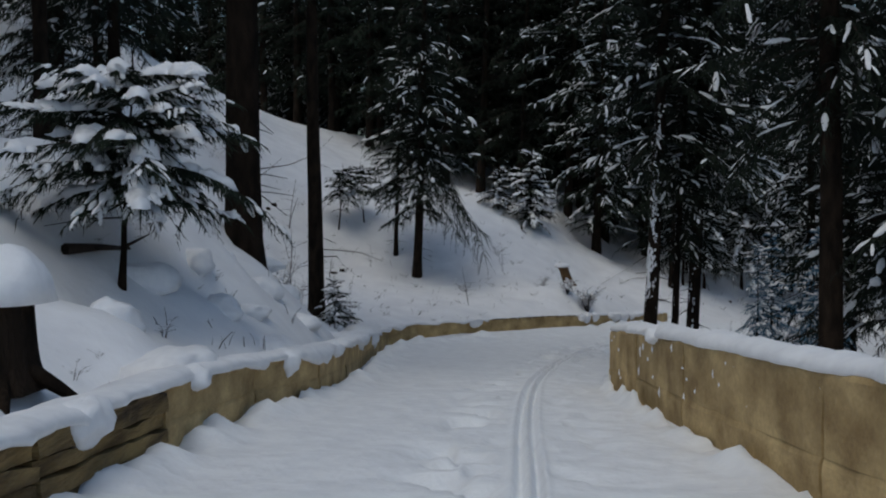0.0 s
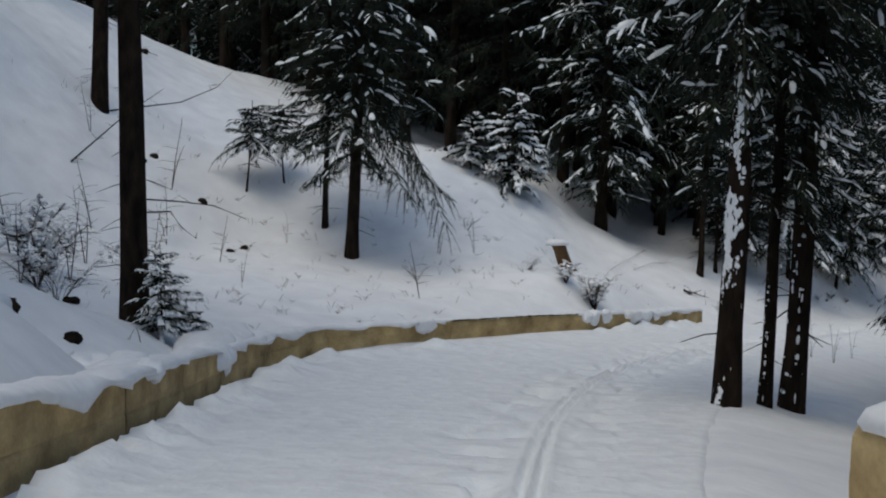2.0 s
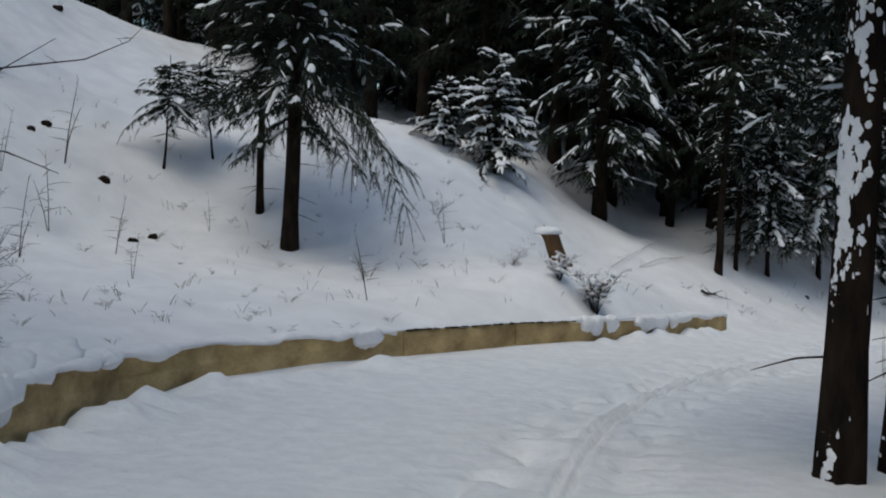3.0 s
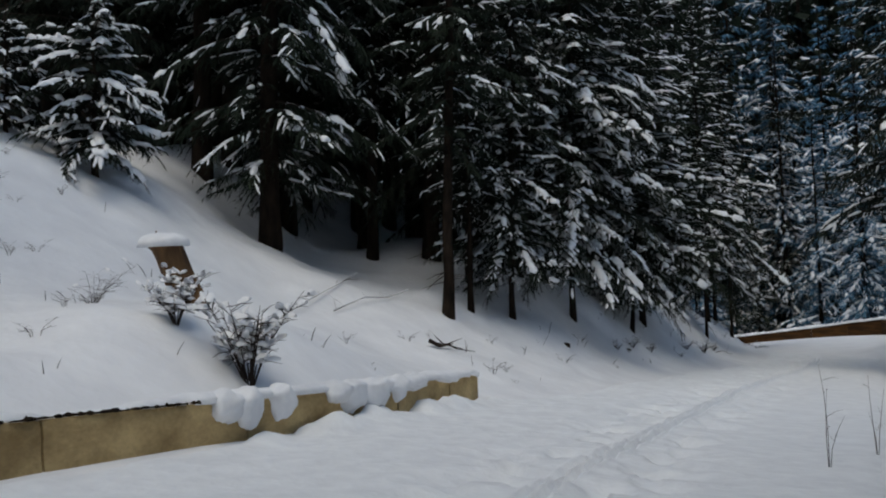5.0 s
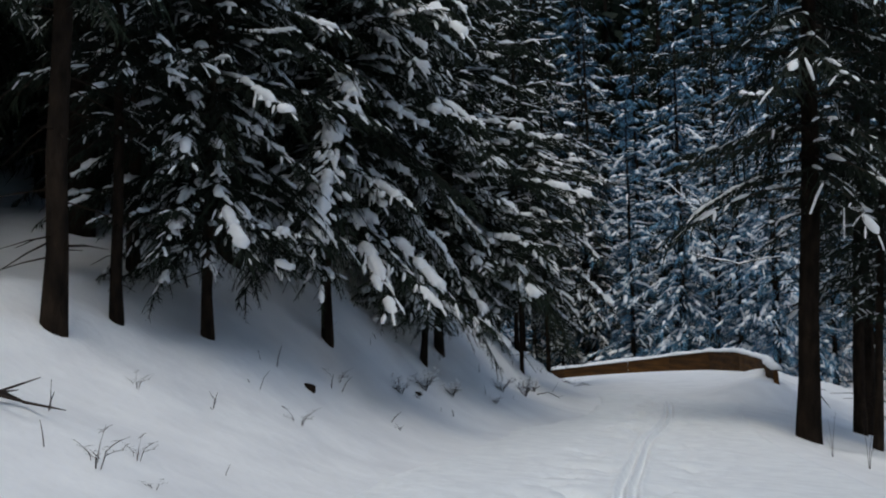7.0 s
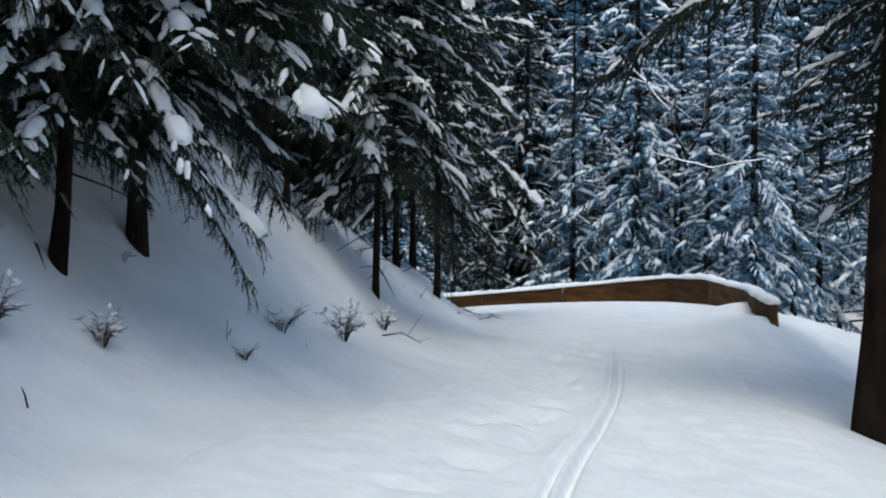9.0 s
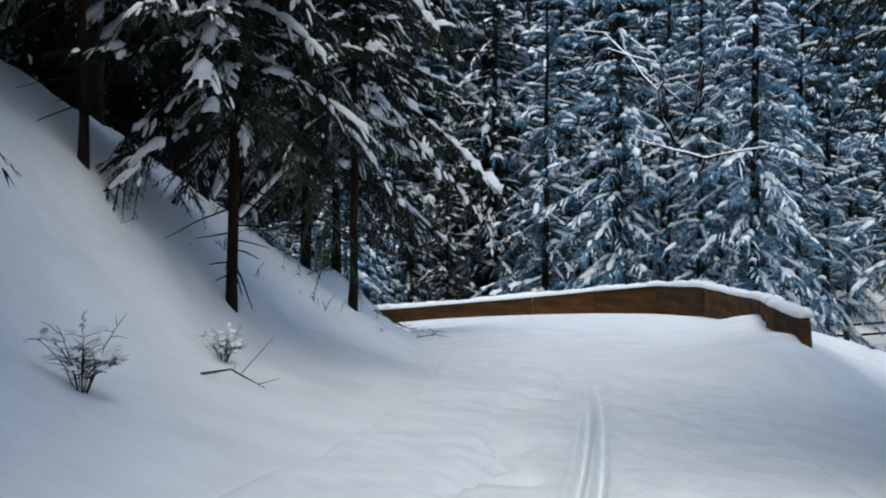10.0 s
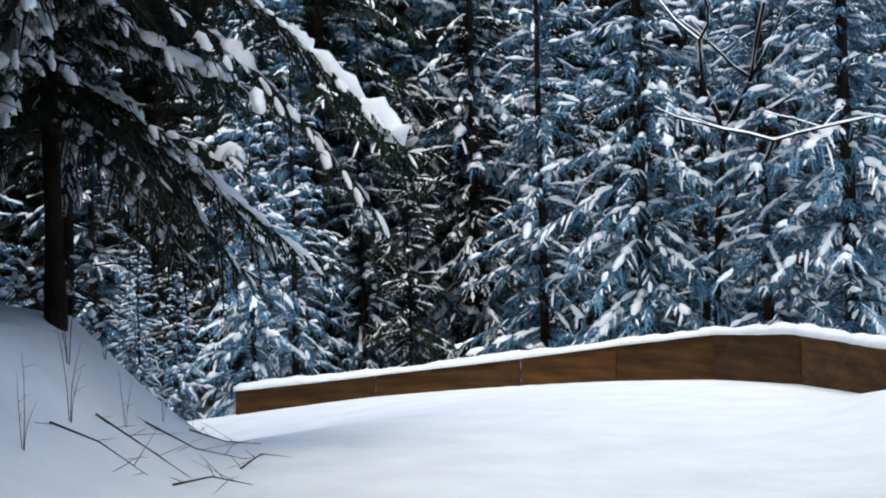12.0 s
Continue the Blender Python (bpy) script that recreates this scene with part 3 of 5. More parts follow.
for _ in range(20):
    x, y = hr.uniform(-6.2, -3.1), hr.uniform(9.5, 27.0)
    cushion(x, y, ground_at(x, y) - 0.08, hr.uniform(0, 180), hr.uniform(0.25, 0.6), hr.uniform(0.2, 0.42), hr.uniform(0.14, 0.3), 0.2, hr.uniform(0, 60), "rounded snow hummock on the steep bank")
cushions(right_tops, [(2.5, 0.25, 0.1), (11.0, 0.2, 0.08)], -1, "lump of snow on the tall parapet")

# ---- trees ----


def trunk_mesh(h, r, seed, sides=10, lean=(0, 0), stubs=0, bend=0.0):
    rng = random.Random(seed)
    s = Soup()
    pts, rad = [], []
    n = 12
    for i in range(n + 1):
        t = (i / n) ** 1.5
        z = -0.5 + (h + 0.5) * t
        pts.append((lean[0] * z + bend * math.sin(t * 3.1) + rng.uniform(-1, 1) * 0.03, lean[1] * z + rng.uniform(-1, 1) * 0.03, z))
        flare = 1 + 0.3 * math.exp(-max(z, 0) / 0.2)
        rad.append(max(0.012, r * (1 - 0.93 * (max(z, 0) / h) ** 1.05) * flare))
    s.tube(pts, rad, sides)
    for _ in range(stubs):
        z = rng.uniform(0.8, h * 0.4)
        a = rng.uniform(0, 6.28)
        l = rng.uniform(0.3, 1.3)
        o = Vector((lean[0] * z, lean[1] * z, z))
        d = Vector((math.cos(a), math.sin(a), rng.uniform(-0.5, 0.15)))
        s.tube([o, o + d * l * 0.5 + Vector((0, 0, -0.03)), o + d * l + Vector((0, 0, -0.12 * l))], [0.018, 0.012, 0.005], 4)
    return s


def limb(wood, green, white, o, az, L, rise, droop, rng, fine, snow, leafy=1.0, sag=0.5, lump=1.0, small=1.0):
    """One spruce limb from o: a drooping axis, branchlets on both sides set with narrow needle twigs, snow pads lying on them."""
    h = Vector((math.cos(az), math.sin(az), 0))
    sd = Vector((-h.y, h.x, 0))
    curl = rng.uniform(-0.3, 0.3)
    lift = rng.uniform(0.0, 0.45)
    up = Vector((0, 0, 1))

    def ax(t):
        return o + h * (L * t) + sd * (curl * L * t * t) + up * (L * (rise * t - droop * t * t + lift * droop * t ** 4))

    wood.tube([ax(t) for t in ((0, 0.35, 0.7, 1) if fine else (0, 0.5, 1))], [0.012 + 0.008 * L, 0.008 + 0.005 * L, 0.008, 0.003], 3, False)
    n = max(4, int(L / (0.34, 0.21, 0.14)[fine] / (0.6 + 0.4 * small)))
    size = (1.9, 1.25, 0.85)[fine] * (0.5 + 0.5 * small)
    loaded = rng.random() < 0.92
    for i in range(n + 1):
        t = min(1.0, 0.1 + 0.9 * (i + rng.uniform(-0.4, 0.4)) / n)
        p = ax(t)
        f = (ax(min(t + 0.05, 1.03)) - ax(t - 0.05)).normalized()
        for sgn in ((-1, 1) if i < n else (0,)):
            if rng.random() > leafy:
                continue
            tw = min(0.85, L * (0.3 * (1 - 0.6 * t) + 0.07)) * rng.uniform(0.5, 1.3) * (0.6 + 0.4 * small)
            if sgn == 0:
                tw = 0.12 * L + 0.1
            d = (f * rng.uniform(0.6, 1.3) + sd * sgn * rng.uniform(0.45, 1.0)).normalized()
            hang = sag * rng.uniform(0.4, 1.5)
            c = d.cross(up).normalized()
            bl = lambda u: p + d * (tw * u) - up * (hang * 0.8 * tw * u * u)
            k = 0.014 * size
            green.add([p + c * k, bl(0.55) + c * k, bl(1.0), bl(0.55) - c * k, p - c * k], [(0, 1, 3, 4), (1, 2, 3)])
            m = (2, 3, 5)[fine] + int(tw * (4, 7, 18)[fine])
            for j in range(m):
                u = (j + rng.random()) / m
                q = bl(u)
                for sg in (-1, 1):
                    e = (0.1 + 0.06 * (1 - u)) * size * rng.uniform(0.6, 1.4)
                    tip = q + c * (sg * e * rng.uniform(0.35, 0.9)) + d * (e * rng.uniform(0.4, 1.0)) - up * (e * rng.uniform(0.0, 1.1))
                    g = e * 0.13
                    green.add([q - d * g, q + d * g, tip], [(0, 1, 2)])
            if loaded and rng.random() < snow * (0.95 if t > 0.3 else 0.55) * (1.0, 1.4, 1.35)[fine]:
                u0 = rng.uniform(0.0, 0.5)
                u1 = min(1.0, u0 + (rng.uniform(0.25, 0.6) if fine < 2 else rng.uniform(0.1, 0.22) / max(tw, 0.22)))
                ww = (0.026 + 0.04 * tw) * rng.uniform(0.5, 1.4) * (1.0, 0.68, 0.66)[fine] * (0.55 + 0.45 * lump)
                white.pad([bl(u0 + (u1 - u0) * v) for v in ((0, 0.5, 1) if fine < 2 else (0, 0.35, 0.7, 1))], ww, ww * rng.uniform(0.55, 0.9), rng, fine)
    if loaded:
        t0 = rng.uniform(0.12, 0.3)
        while t0 < 0.97:
            t1 = t0 + rng.uniform(0.16, 0.5) / max(1.0, L)
            if rng.random() < min(0.55, snow * 1.5) if fine == 1 else rng.random() < snow * 0.9:
                if (ax(min(1.02, t1)) - ax(t0)).normalized().z < -0.8:
                    break
                ww = min(0.1, 0.035 + 0.018 * L) * lump * rng.uniform(0.6, 1.3)
                white.pad([ax(min(1.02, t0 + (t1 - t0) * v)) for v in (0, 0.33, 0.7, 1)], ww, ww * rng.uniform(0.6, 0.95), rng, fine)
            t0 = t1 + rng.uniform(-0.03, 0.06)
        if lump > 1 and rng.random() < snow * 0.75:
            t0 = rng.uniform(0.4, 0.8)
            e, g = ax(t0), ax(min(1.0, t0 + 0.5 / max(L, 0.8)))
            if (g - e).normalized().z < -0.72:
                return
            r_ = min(0.15, 0.05 + 0.03 * L) * rng.uniform(0.5, 1.1) * lump * 0.55
            for _ in range(5 if fine == 2 else 2):
                w_ = sd * (r_ * rng.uniform(-1.6, 1.6)) - up * (r_ * rng.uniform(0.0, 0.35))
                v0 = rng.uniform(-0.3, 0.7)
                d_ = sd * (r_ * rng.uniform(-0.8, 0.8))
                white.pad([e.lerp(g, v0 + v) + w_ + d_ * v for v in (0, 0.12, 0.3, 0.5)], r_ * rng.uniform(0.35, 0.85), r_ * rng.uniform(0.25, 0.5), rng, fine)


def spruce(seed, h, r, bare, spread, fine, snow, name="spruce_tree", needles=None, droop=0.6, gap=0.42, per=6, lean=(0, 0), stubs=12, leafy=1.0, label="", sag=0.6, lump=1.0, plastered=0, taper=0.75, high=11.0, extra=(), small=1.0):
    """A conifer at the origin: trunk, crown of limbs, and the snow that lies on it."""
    rng = random.Random(seed)
    root = new(name)
    t = trunk_mesh(h, r, seed, 10 if fine else 7, lean, stubs if fine else 0)
    trunk = part("trunk", mesh_of("trunk", t.v, t.f, BARK, True), root)
    wood, green, white = Soup(), Soup(), Soup()
    z = bare
    while z < h - 0.25:
        u = (z - bare) / (h - bare)
        reach_ = spread * (1 - u) ** taper * (0.7 + 0.3 * min(1, u * 8)) + 0.12
        k = per if u < 0.7 else max(3, per - 2)
        a0 = rng.uniform(0, 6.28)
        upper = z > high
        grade = 0 if upper else fine
        if upper:
            k = max(3, k - 1)
        for j in range(k):
            L = reach_ * rng.choice((rng.uniform(0.4, 0.8), rng.uniform(0.75, 1.2)))
            zz = z + rng.uniform(-0.5, 0.5) * gap
            limb(wood, green, white, Vector((lean[0] * zz, lean[1] * zz, zz)), a0 + 6.283 * (j + rng.uniform(-0.5, 0.5)) / k, L, rng.uniform(-0.15, 0.3) + 0.4 * u, droop * rng.uniform(0.5, 1.4) * (1 - 0.5 * u), rng, grade, snow, leafy, sag, lump, small if grade else 1.0)
        z += gap * rng.uniform(0.6, 1.4) * (1 if grade == 2 else 1.15 if grade == 1 else 1.5)
    for zz, az, L, rise, dr_ in extra:
        limb(wood, green, white, Vector((0, 0, zz)), radians(az), L, rise, dr_, rng, 2, snow, 1.0, 0.8, lump)
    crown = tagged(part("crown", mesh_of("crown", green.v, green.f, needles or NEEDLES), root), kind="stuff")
    tagged(part("branchwood", mesh_of("branchwood", wood.v, wood.f, TWIG), crown), kind="stuff")
    if white.v:
        tagged(part("snow_load", mesh_of("snow_load", white.v, white.f, SNOW_LOAD, True), crown, "white clumps of snow on the limbs"), kind="stuff")
    if plastered:
        w = Soup()
        for _ in range(plastered):
            zz = rng.uniform(0.05, 7.0)
            a = math.radians(rng.gauss(205, 34))
            if noise.noise(Vector((zz * 1.6, a * 1.5, seed))) + 0.25 * noise.noise(Vector((zz * 6, a * 5, seed))) < (0.07 if plastered < 1000 else -0.06):
                continue
            rr = r * (1 - 0.9 * zz / h) * (1 + 0.3 * math.exp(-zz / 0.2))
            n_ = Vector((math.cos(a), math.sin(a), 0))
            c_ = Vector((-n_.y, n_.x, 0))
            o = Vector((lean[0] * zz, lean[1] * zz, zz)) + n_ * (rr * 0.93)
            hh, ww, dd = rng.uniform(0.015, 0.09), rng.uniform(0.012, 0.05), rng.uniform(0.006, 0.022)
            ring = [o + c_ * (ww * math.cos(q) * rng.uniform(0.6, 1.2)) + Vector((0, 0, hh * math.sin(q) * rng.uniform(0.6, 1.2))) for q in (0, 0.9, 1.9, 2.9, 3.8, 4.7, 5.5)]
            w.add(ring + [o + n_ * dd - Vector((0, 0, hh * 0.3)), o + n_ * dd * 0.8 + Vector((0, 0, hh * 0.3))], [(0, 1, 8), (1, 2, 8), (2, 3, 8), (3, 7, 8), (3, 4, 7), (4, 5, 7), (5, 6, 7), (6, 0, 7), (0, 8, 7)])
        tagged(part("bark_snow", mesh_of("bark_snow", w.v, w.f, SNOW_LOAD, True), trunk, "wind-blown snow stuck to the bark"), kind="stuff")
    if label:
        tagged(root, label, "tree")
    return root


def place(tree, x, y, turn=0.0, size=1.0, dz=0.0, label="", group="", lean=(0, 0)):
    m = pose(x, y, ground_at(x, y) + dz, lean[0], lean[1], 0) @ pose(0, 0, 0, 0, 0, turn) @ Matrix.Scale(size, 4)
    ob = copy_thing(tree, m)
    ob.matrix_basis = m
    return tagged(ob, label, "tree", group)


def move(tree, x, y, turn=0.0, size=1.0, dz=0.0, lean=(0, 0)):
    tree.matrix_basis = pose(x, y, ground_at(x, y) + dz, lean[0], lean[1], 0) @ pose(0, 0, 0, 0, 0, turn) @ Matrix.Scale(size, 4)


FOREST_LABEL = "tall dark spruce with snow on its drooping limbs"
BARE_LABEL = "tall spruce with a long bare dark trunk and dead twigs"
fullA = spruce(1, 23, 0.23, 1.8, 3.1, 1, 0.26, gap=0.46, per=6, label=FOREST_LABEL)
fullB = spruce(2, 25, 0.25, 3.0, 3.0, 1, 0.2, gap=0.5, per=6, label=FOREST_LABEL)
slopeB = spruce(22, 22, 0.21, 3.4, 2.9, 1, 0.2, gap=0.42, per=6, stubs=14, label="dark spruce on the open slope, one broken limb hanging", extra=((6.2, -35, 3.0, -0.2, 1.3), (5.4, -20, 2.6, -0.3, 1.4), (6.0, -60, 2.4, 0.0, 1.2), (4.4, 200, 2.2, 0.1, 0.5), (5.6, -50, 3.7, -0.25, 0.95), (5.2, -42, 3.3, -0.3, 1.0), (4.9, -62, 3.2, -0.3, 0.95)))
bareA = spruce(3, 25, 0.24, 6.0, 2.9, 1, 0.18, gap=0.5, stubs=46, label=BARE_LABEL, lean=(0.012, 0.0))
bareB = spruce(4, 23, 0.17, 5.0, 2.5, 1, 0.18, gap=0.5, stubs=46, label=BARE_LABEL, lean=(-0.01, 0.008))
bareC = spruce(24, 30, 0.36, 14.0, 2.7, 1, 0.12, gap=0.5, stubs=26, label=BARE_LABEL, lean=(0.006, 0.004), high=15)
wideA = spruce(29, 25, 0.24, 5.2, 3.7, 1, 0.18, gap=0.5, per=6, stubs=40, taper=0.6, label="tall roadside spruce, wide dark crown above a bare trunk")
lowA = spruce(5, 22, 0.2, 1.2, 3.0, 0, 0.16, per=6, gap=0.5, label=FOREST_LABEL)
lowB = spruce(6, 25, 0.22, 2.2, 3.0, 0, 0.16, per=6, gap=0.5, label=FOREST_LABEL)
# blue skylight on these trees is carried by their needle colour
FROST_LABEL = "snow-laden spruce beyond the barrier, frosted pale, skylight blue in its needle colour"
frostA = spruce(7, 24, 0.2, 0.9, 3.0, 1, 0.32, needles=NEEDLES_FROST_SKYLIT, gap=0.44, per=6, droop=0.8, sag=0.8, lump=1.45, high=15, small=0.55, label=FROST_LABEL)
frostB = spruce(8, 17, 0.14, 0.5, 2.3, 1, 0.32, needles=NEEDLES_FROST_SKYLIT, gap=0.42, per=6, droop=0.8, sag=0.8, lump=1.45, high=13, small=0.55, label=FROST_LABEL)
frostC = spruce(26, 21, 0.13, 3.2, 2.0, 1, 0.32, needles=NEEDLES_FROST_SKYLIT, gap=0.6, per=5, droop=0.5, sag=0.9, lump=1.45, high=15, small=0.55, taper=0.4, leafy=0.8, stubs=30, lean=(0.02, 0.0), label="slim frosted spruce tinted skylight blue, with a thin snow-streaked trunk")
frostD = spruce(27, 9, 0.08, 0.4, 1.7, 1, 0.32, needles=NEEDLES_FROST_SKYLIT, gap=0.36, per=7, droop=0.9, sag=0.9, lump=1.45, high=9, small=0.55, taper=0.55, label="small spruce tinted skylight blue, bowed under frost and snow")
youngA = spruce(9, 3.4, 0.05, 0.5, 1.5, 2, 0.6, name="young_fir", gap=0.24, per=7, droop=0.5, stubs=0, lump=1.5, label="young fir heavy with snow")
youngB = spruce(10, 2.4, 0.04, 0.3, 1.1, 2, 0.6, name="young_fir", gap=0.22, per=6, droop=0.45, stubs=0, lump=1.4, label="young fir heavy with snow")
bowed = spruce(19, 3.1, 0.05, 1.3, 1.65, 2, 0.45, name="young_fir", gap=0.17, per=8, droop=0.5, sag=0.6, stubs=3, lump=2.4, taper=0.45, lean=(0.06, 0.0), label="young fir bowed under thick snow behind the parapet")
nearA = spruce(12, 20, 0.09, 2.0, 3.3, 2, 0.62, droop=0.75, gap=0.38, per=7, sag=0.6, lump=1.45, high=9, label="big spruce on the bank, limbs bowed under snow")
nearC = spruce(15, 17, 0.08, 3.0, 3.0, 2, 0.55, droop=0.7, gap=0.42, per=6, sag=0.6, lump=1.4, high=9, stubs=50, label="slim spruce on the steep bank, snowy limbs above a bare trunk")
slimB = spruce(28, 16, 0.085, 3.8, 2.2, 1, 0.3, gap=0.46, stubs=70, label="slim spruce with dead twigs all down its thin trunk")
darkA = spruce(16, 22, 0.22, 2.6, 3.0, 0, 0.03, per=6, gap=0.5, label="dark spruce of the upper wood with little snow")
nearB = spruce(13, 18, 0.11, 1.9, 2.9, 2, 0.4, droop=0.75, gap=0.38, per=7, sag=0.6, lump=1.4, high=9, label="spruce on the bank with long bowed snowy limbs")
hung = spruce(25, 15, 0.11, 2.0, 3.3, 2, 0.55, droop=0.5, gap=0.34, per=8, sag=0.4, lump=1.3, high=7, label="spruce on the bank with dark limbs hanging low")
roadA = spruce(14, 24, 0.2, 5.5, 2.8, 1, 0.2, stubs=30, plastered=1500, lean=(0.045, 0.0), label="leaning spruce trunk plastered with snow beside the road")
roadB = spruce(34, 23, 0.18, 5.0, 2.6, 1, 0.2, stubs=46, plastered=170, label="tall spruce trunk flecked with snow beside the road")
streak = spruce(35, 25, 0.17, 3.2, 2.5, 1, 0.42, droop=0.7, gap=0.46, per=6, stubs=30, small=0.7, high=15, label="tall dark spruce behind the barrier, limbs streaked with snow")
pole = spruce(36, 3.3, 0.04, 1.7, 1.15, 2, 0.35, name="young_spruce", gap=0.2, per=7, droop=0.55, stubs=4, taper=0.5, label="young spruce on a thin bare stem on the slope")
KINDS = [pole, streak, roadB, fullA, fullB, bareA, bareB, lowA, lowB, slopeB, frostA, frostB, youngA, youngB, bowed, nearA, nearB, nearC, darkA, roadA, bareC, hung, frostC, frostD, slimB, wideA]

taken = []


def put(tree, x, y, turn=0.0, size=1.0, dz=0.0, label="", group="", lean=None):
    taken.append((x, y))
    if lean is None:  # the wood on the middle slope grows a little towards the valley
        k_ = float(np.interp(y, (38, 48, 62, 68), (0, 1, 1, 0)))
        lean = (1.1 * k_, 2.2 * k_)
    if not tree.get("used"):
        tree["used"] = 1
        move(tree, x, y, turn, size, dz, lean)
        return tagged(tree, label, "", group)
    return place(tree, x, y, turn, size, dz, label, group, lean)


# trees told apart one by one
put(bowed, -4.75, 12.2, 0, 1.0)
put(bareC, -4.4, 19.7, 0, 1.0, -0.1)
put(bareC, -4.15, 31.0, 140, 0.7, -0.1)
put(youngA, -3.55, 30.3, 40, 0.46, 0, "little fir sapling lumpy with snow at a trunk's foot")
put(youngB, -3.15, 31.2, 140, 0.3, 0, "little fir sapling lumpy with snow")
put(slopeB, -1.36, 46.2, 0, 0.93, -0.1)
put(bareB, -2.36, 48.2, 80, 0.6, -0.1)
put(bareC, -9.8, 49.2, 200, 0.75)
put(youngA, 4.1, 53.4, 100, 1.15)
put(youngB, 2.55, 53.4, 10, 1.0)
put(pole, -4.95, 49.0, 40, 0.9, 0, "", "", (1, 4))
put(pole, -3.9, 50.2, 140, 0.85, 0, "", "", (2, -3))
put(fullA, 7.8, 56.3, 30, 1.0)
put(bareA, 10.85, 59.2, 90, 0.6)
put(bareB, 11.25, 54.2, 150, 0.72)
put(bareB, 12.1, 55.2, 30, 0.42)
put(nearB, 13.38, 56.0, 250, 0.66)
put(bareA, 14.5, 58.7, 250, 0.85)
put(bareB, 12.75, 57.2, 20, 0.5)
put(nearA, 16.0, 58.5, 15, 0.87)
put(nearB, 18.95, 61.0, 130, 0.6)
put(hung, 19.9, 62.2, 75, 0.84)
put(nearB, 20.6, 64.3, 200, 0.7)
put(nearC, 23.65, 67.6, 60, 0.6)
put(nearC, 25.2, 67.65, 300, 0.75, -0.3)
put(slimB, 28.9, 73.9, 60, 0.9)
put(slimB, 28.75, 71.8, 210, 0.8)
put(slimB, 28.4, 75.6, 20, 1.0)
put(nearA, 30.7, 76.4, 95, 0.92)
put(slimB, 31.5, 79.4, 10, 0.85)
put(bareA, 26.4, 72.4, 30, 0.95)
put(fullA, 10.8, 65.4, 120, 1.1)
put(bareA, 9.7, 62.6, 40, 1.1)
put(wideA, 13.2, 62.4, 200, 0.9)
put(wideA, 6.6, 58.6, 300, 1.0)
put(roadA, 5.3, 28.5, 0, 1.0)
put(roadB, 6.15, 29.4, 0, 0.62, 0, "", "", (0.5, 2.4))
put(roadB, 6.75, 29.9, 25, 1.05, 0, "", "", (0.5, 2.6))
put(wideA, 27.9, 60.25, 100, 1.0, 0.1)
put(wideA, 32.8, 63.3, 10, 0.7)
put(bareB, 34.6, 64.6, 220, 0.95)
put(bareB, 29.5, 59.8, 170, 0.6)
put(bareA, 13.8, 36.3, 170, 0.9)
put(fullA, 11.6, 34.0, 40, 0.75)
for x, y in ((52, 107), (56, 113), (60, 118), (63, 103), (68, 109), (74, 116), (47, 101)):
    put(frostA if x in (63, 47) else fullB, x, y, x * 31, 1.15)
for x, y in ((59.6, 103.8), (61.5, 102.5), (46.2, 99.2), (48.4, 97.6), (53, 105.8), (43, 97.4), (56, 111.5)):
    put(fullA if y > 103 or x < 45 else frostA, x, y, x * 29, 1.35)
for x, y in ((57.5, 115.5), (59.8, 114.5), (64.5, 122.5), (52.5, 114.8), (44, 110), (47, 115), (50, 119), (53, 124), (56, 109), (58, 126), (61, 112), (64, 124), (66, 117), (70, 126), (72, 113), (76, 122), (49, 106), (41, 107)):
    put(lowB, x, y, x * 47, 1.38)
for x, y in ((-2, 64.5), (-4.5, 66.5), (-7, 69), (-9.5, 71.5), (-12, 74), (-14, 77.5), (-1, 68), (-4, 70), (-7, 73), (-10, 77), (3, 63), (6, 64), (8.2, 67), (5, 68), (2, 61), (0, 62.5), (4.5, 60.5)):
    put(darkA, x, y, x * 61, 1.15)
for x, y in ((0.5, 73), (3, 78), (-3, 80), (-6, 75), (22, 74), (24, 78), (26, 79.5), (1, 85), (26.6, 76.6), (25, 74.2), (27.2, 80.8), (24.2, 81)):
    put(lowA, x, y, x * 31, 1.15)
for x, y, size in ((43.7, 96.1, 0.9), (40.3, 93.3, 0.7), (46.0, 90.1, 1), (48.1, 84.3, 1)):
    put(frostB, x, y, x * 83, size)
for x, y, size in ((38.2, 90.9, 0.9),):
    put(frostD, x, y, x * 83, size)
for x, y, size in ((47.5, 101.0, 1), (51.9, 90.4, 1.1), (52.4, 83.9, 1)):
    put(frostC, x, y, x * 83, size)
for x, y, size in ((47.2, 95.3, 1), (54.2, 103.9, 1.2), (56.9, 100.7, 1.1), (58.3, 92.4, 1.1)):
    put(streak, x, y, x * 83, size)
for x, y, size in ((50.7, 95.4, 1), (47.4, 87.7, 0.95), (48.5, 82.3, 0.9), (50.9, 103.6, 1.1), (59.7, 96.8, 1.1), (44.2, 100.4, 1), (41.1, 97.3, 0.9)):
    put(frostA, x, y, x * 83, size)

for x, y, size in ((32.4, 82.6, 0.3), (33.6, 84.0, 0.36), (31.0, 81.4, 0.34), (34.6, 88.2, 0.4), (31.8, 85.6, 0.42), (36.0, 89.6, 0.4), (30.2, 79.0, 0.3)):
    put(frostD, x, y, x * 70, size, 0, "small snow-flecked spruce in the brush at the bend")
for x, y, size in ((7.6, 26.0, 0.42), (8.4, 27.5, 0.5), (8.9, 24.8, 0.46), (9.8, 28.0, 0.55)):
    put(frostD, x, y, x * 90, size, 0, "small snow-covered spruce below the road")

# ---- the woods round about ----
rng = random.Random(77)


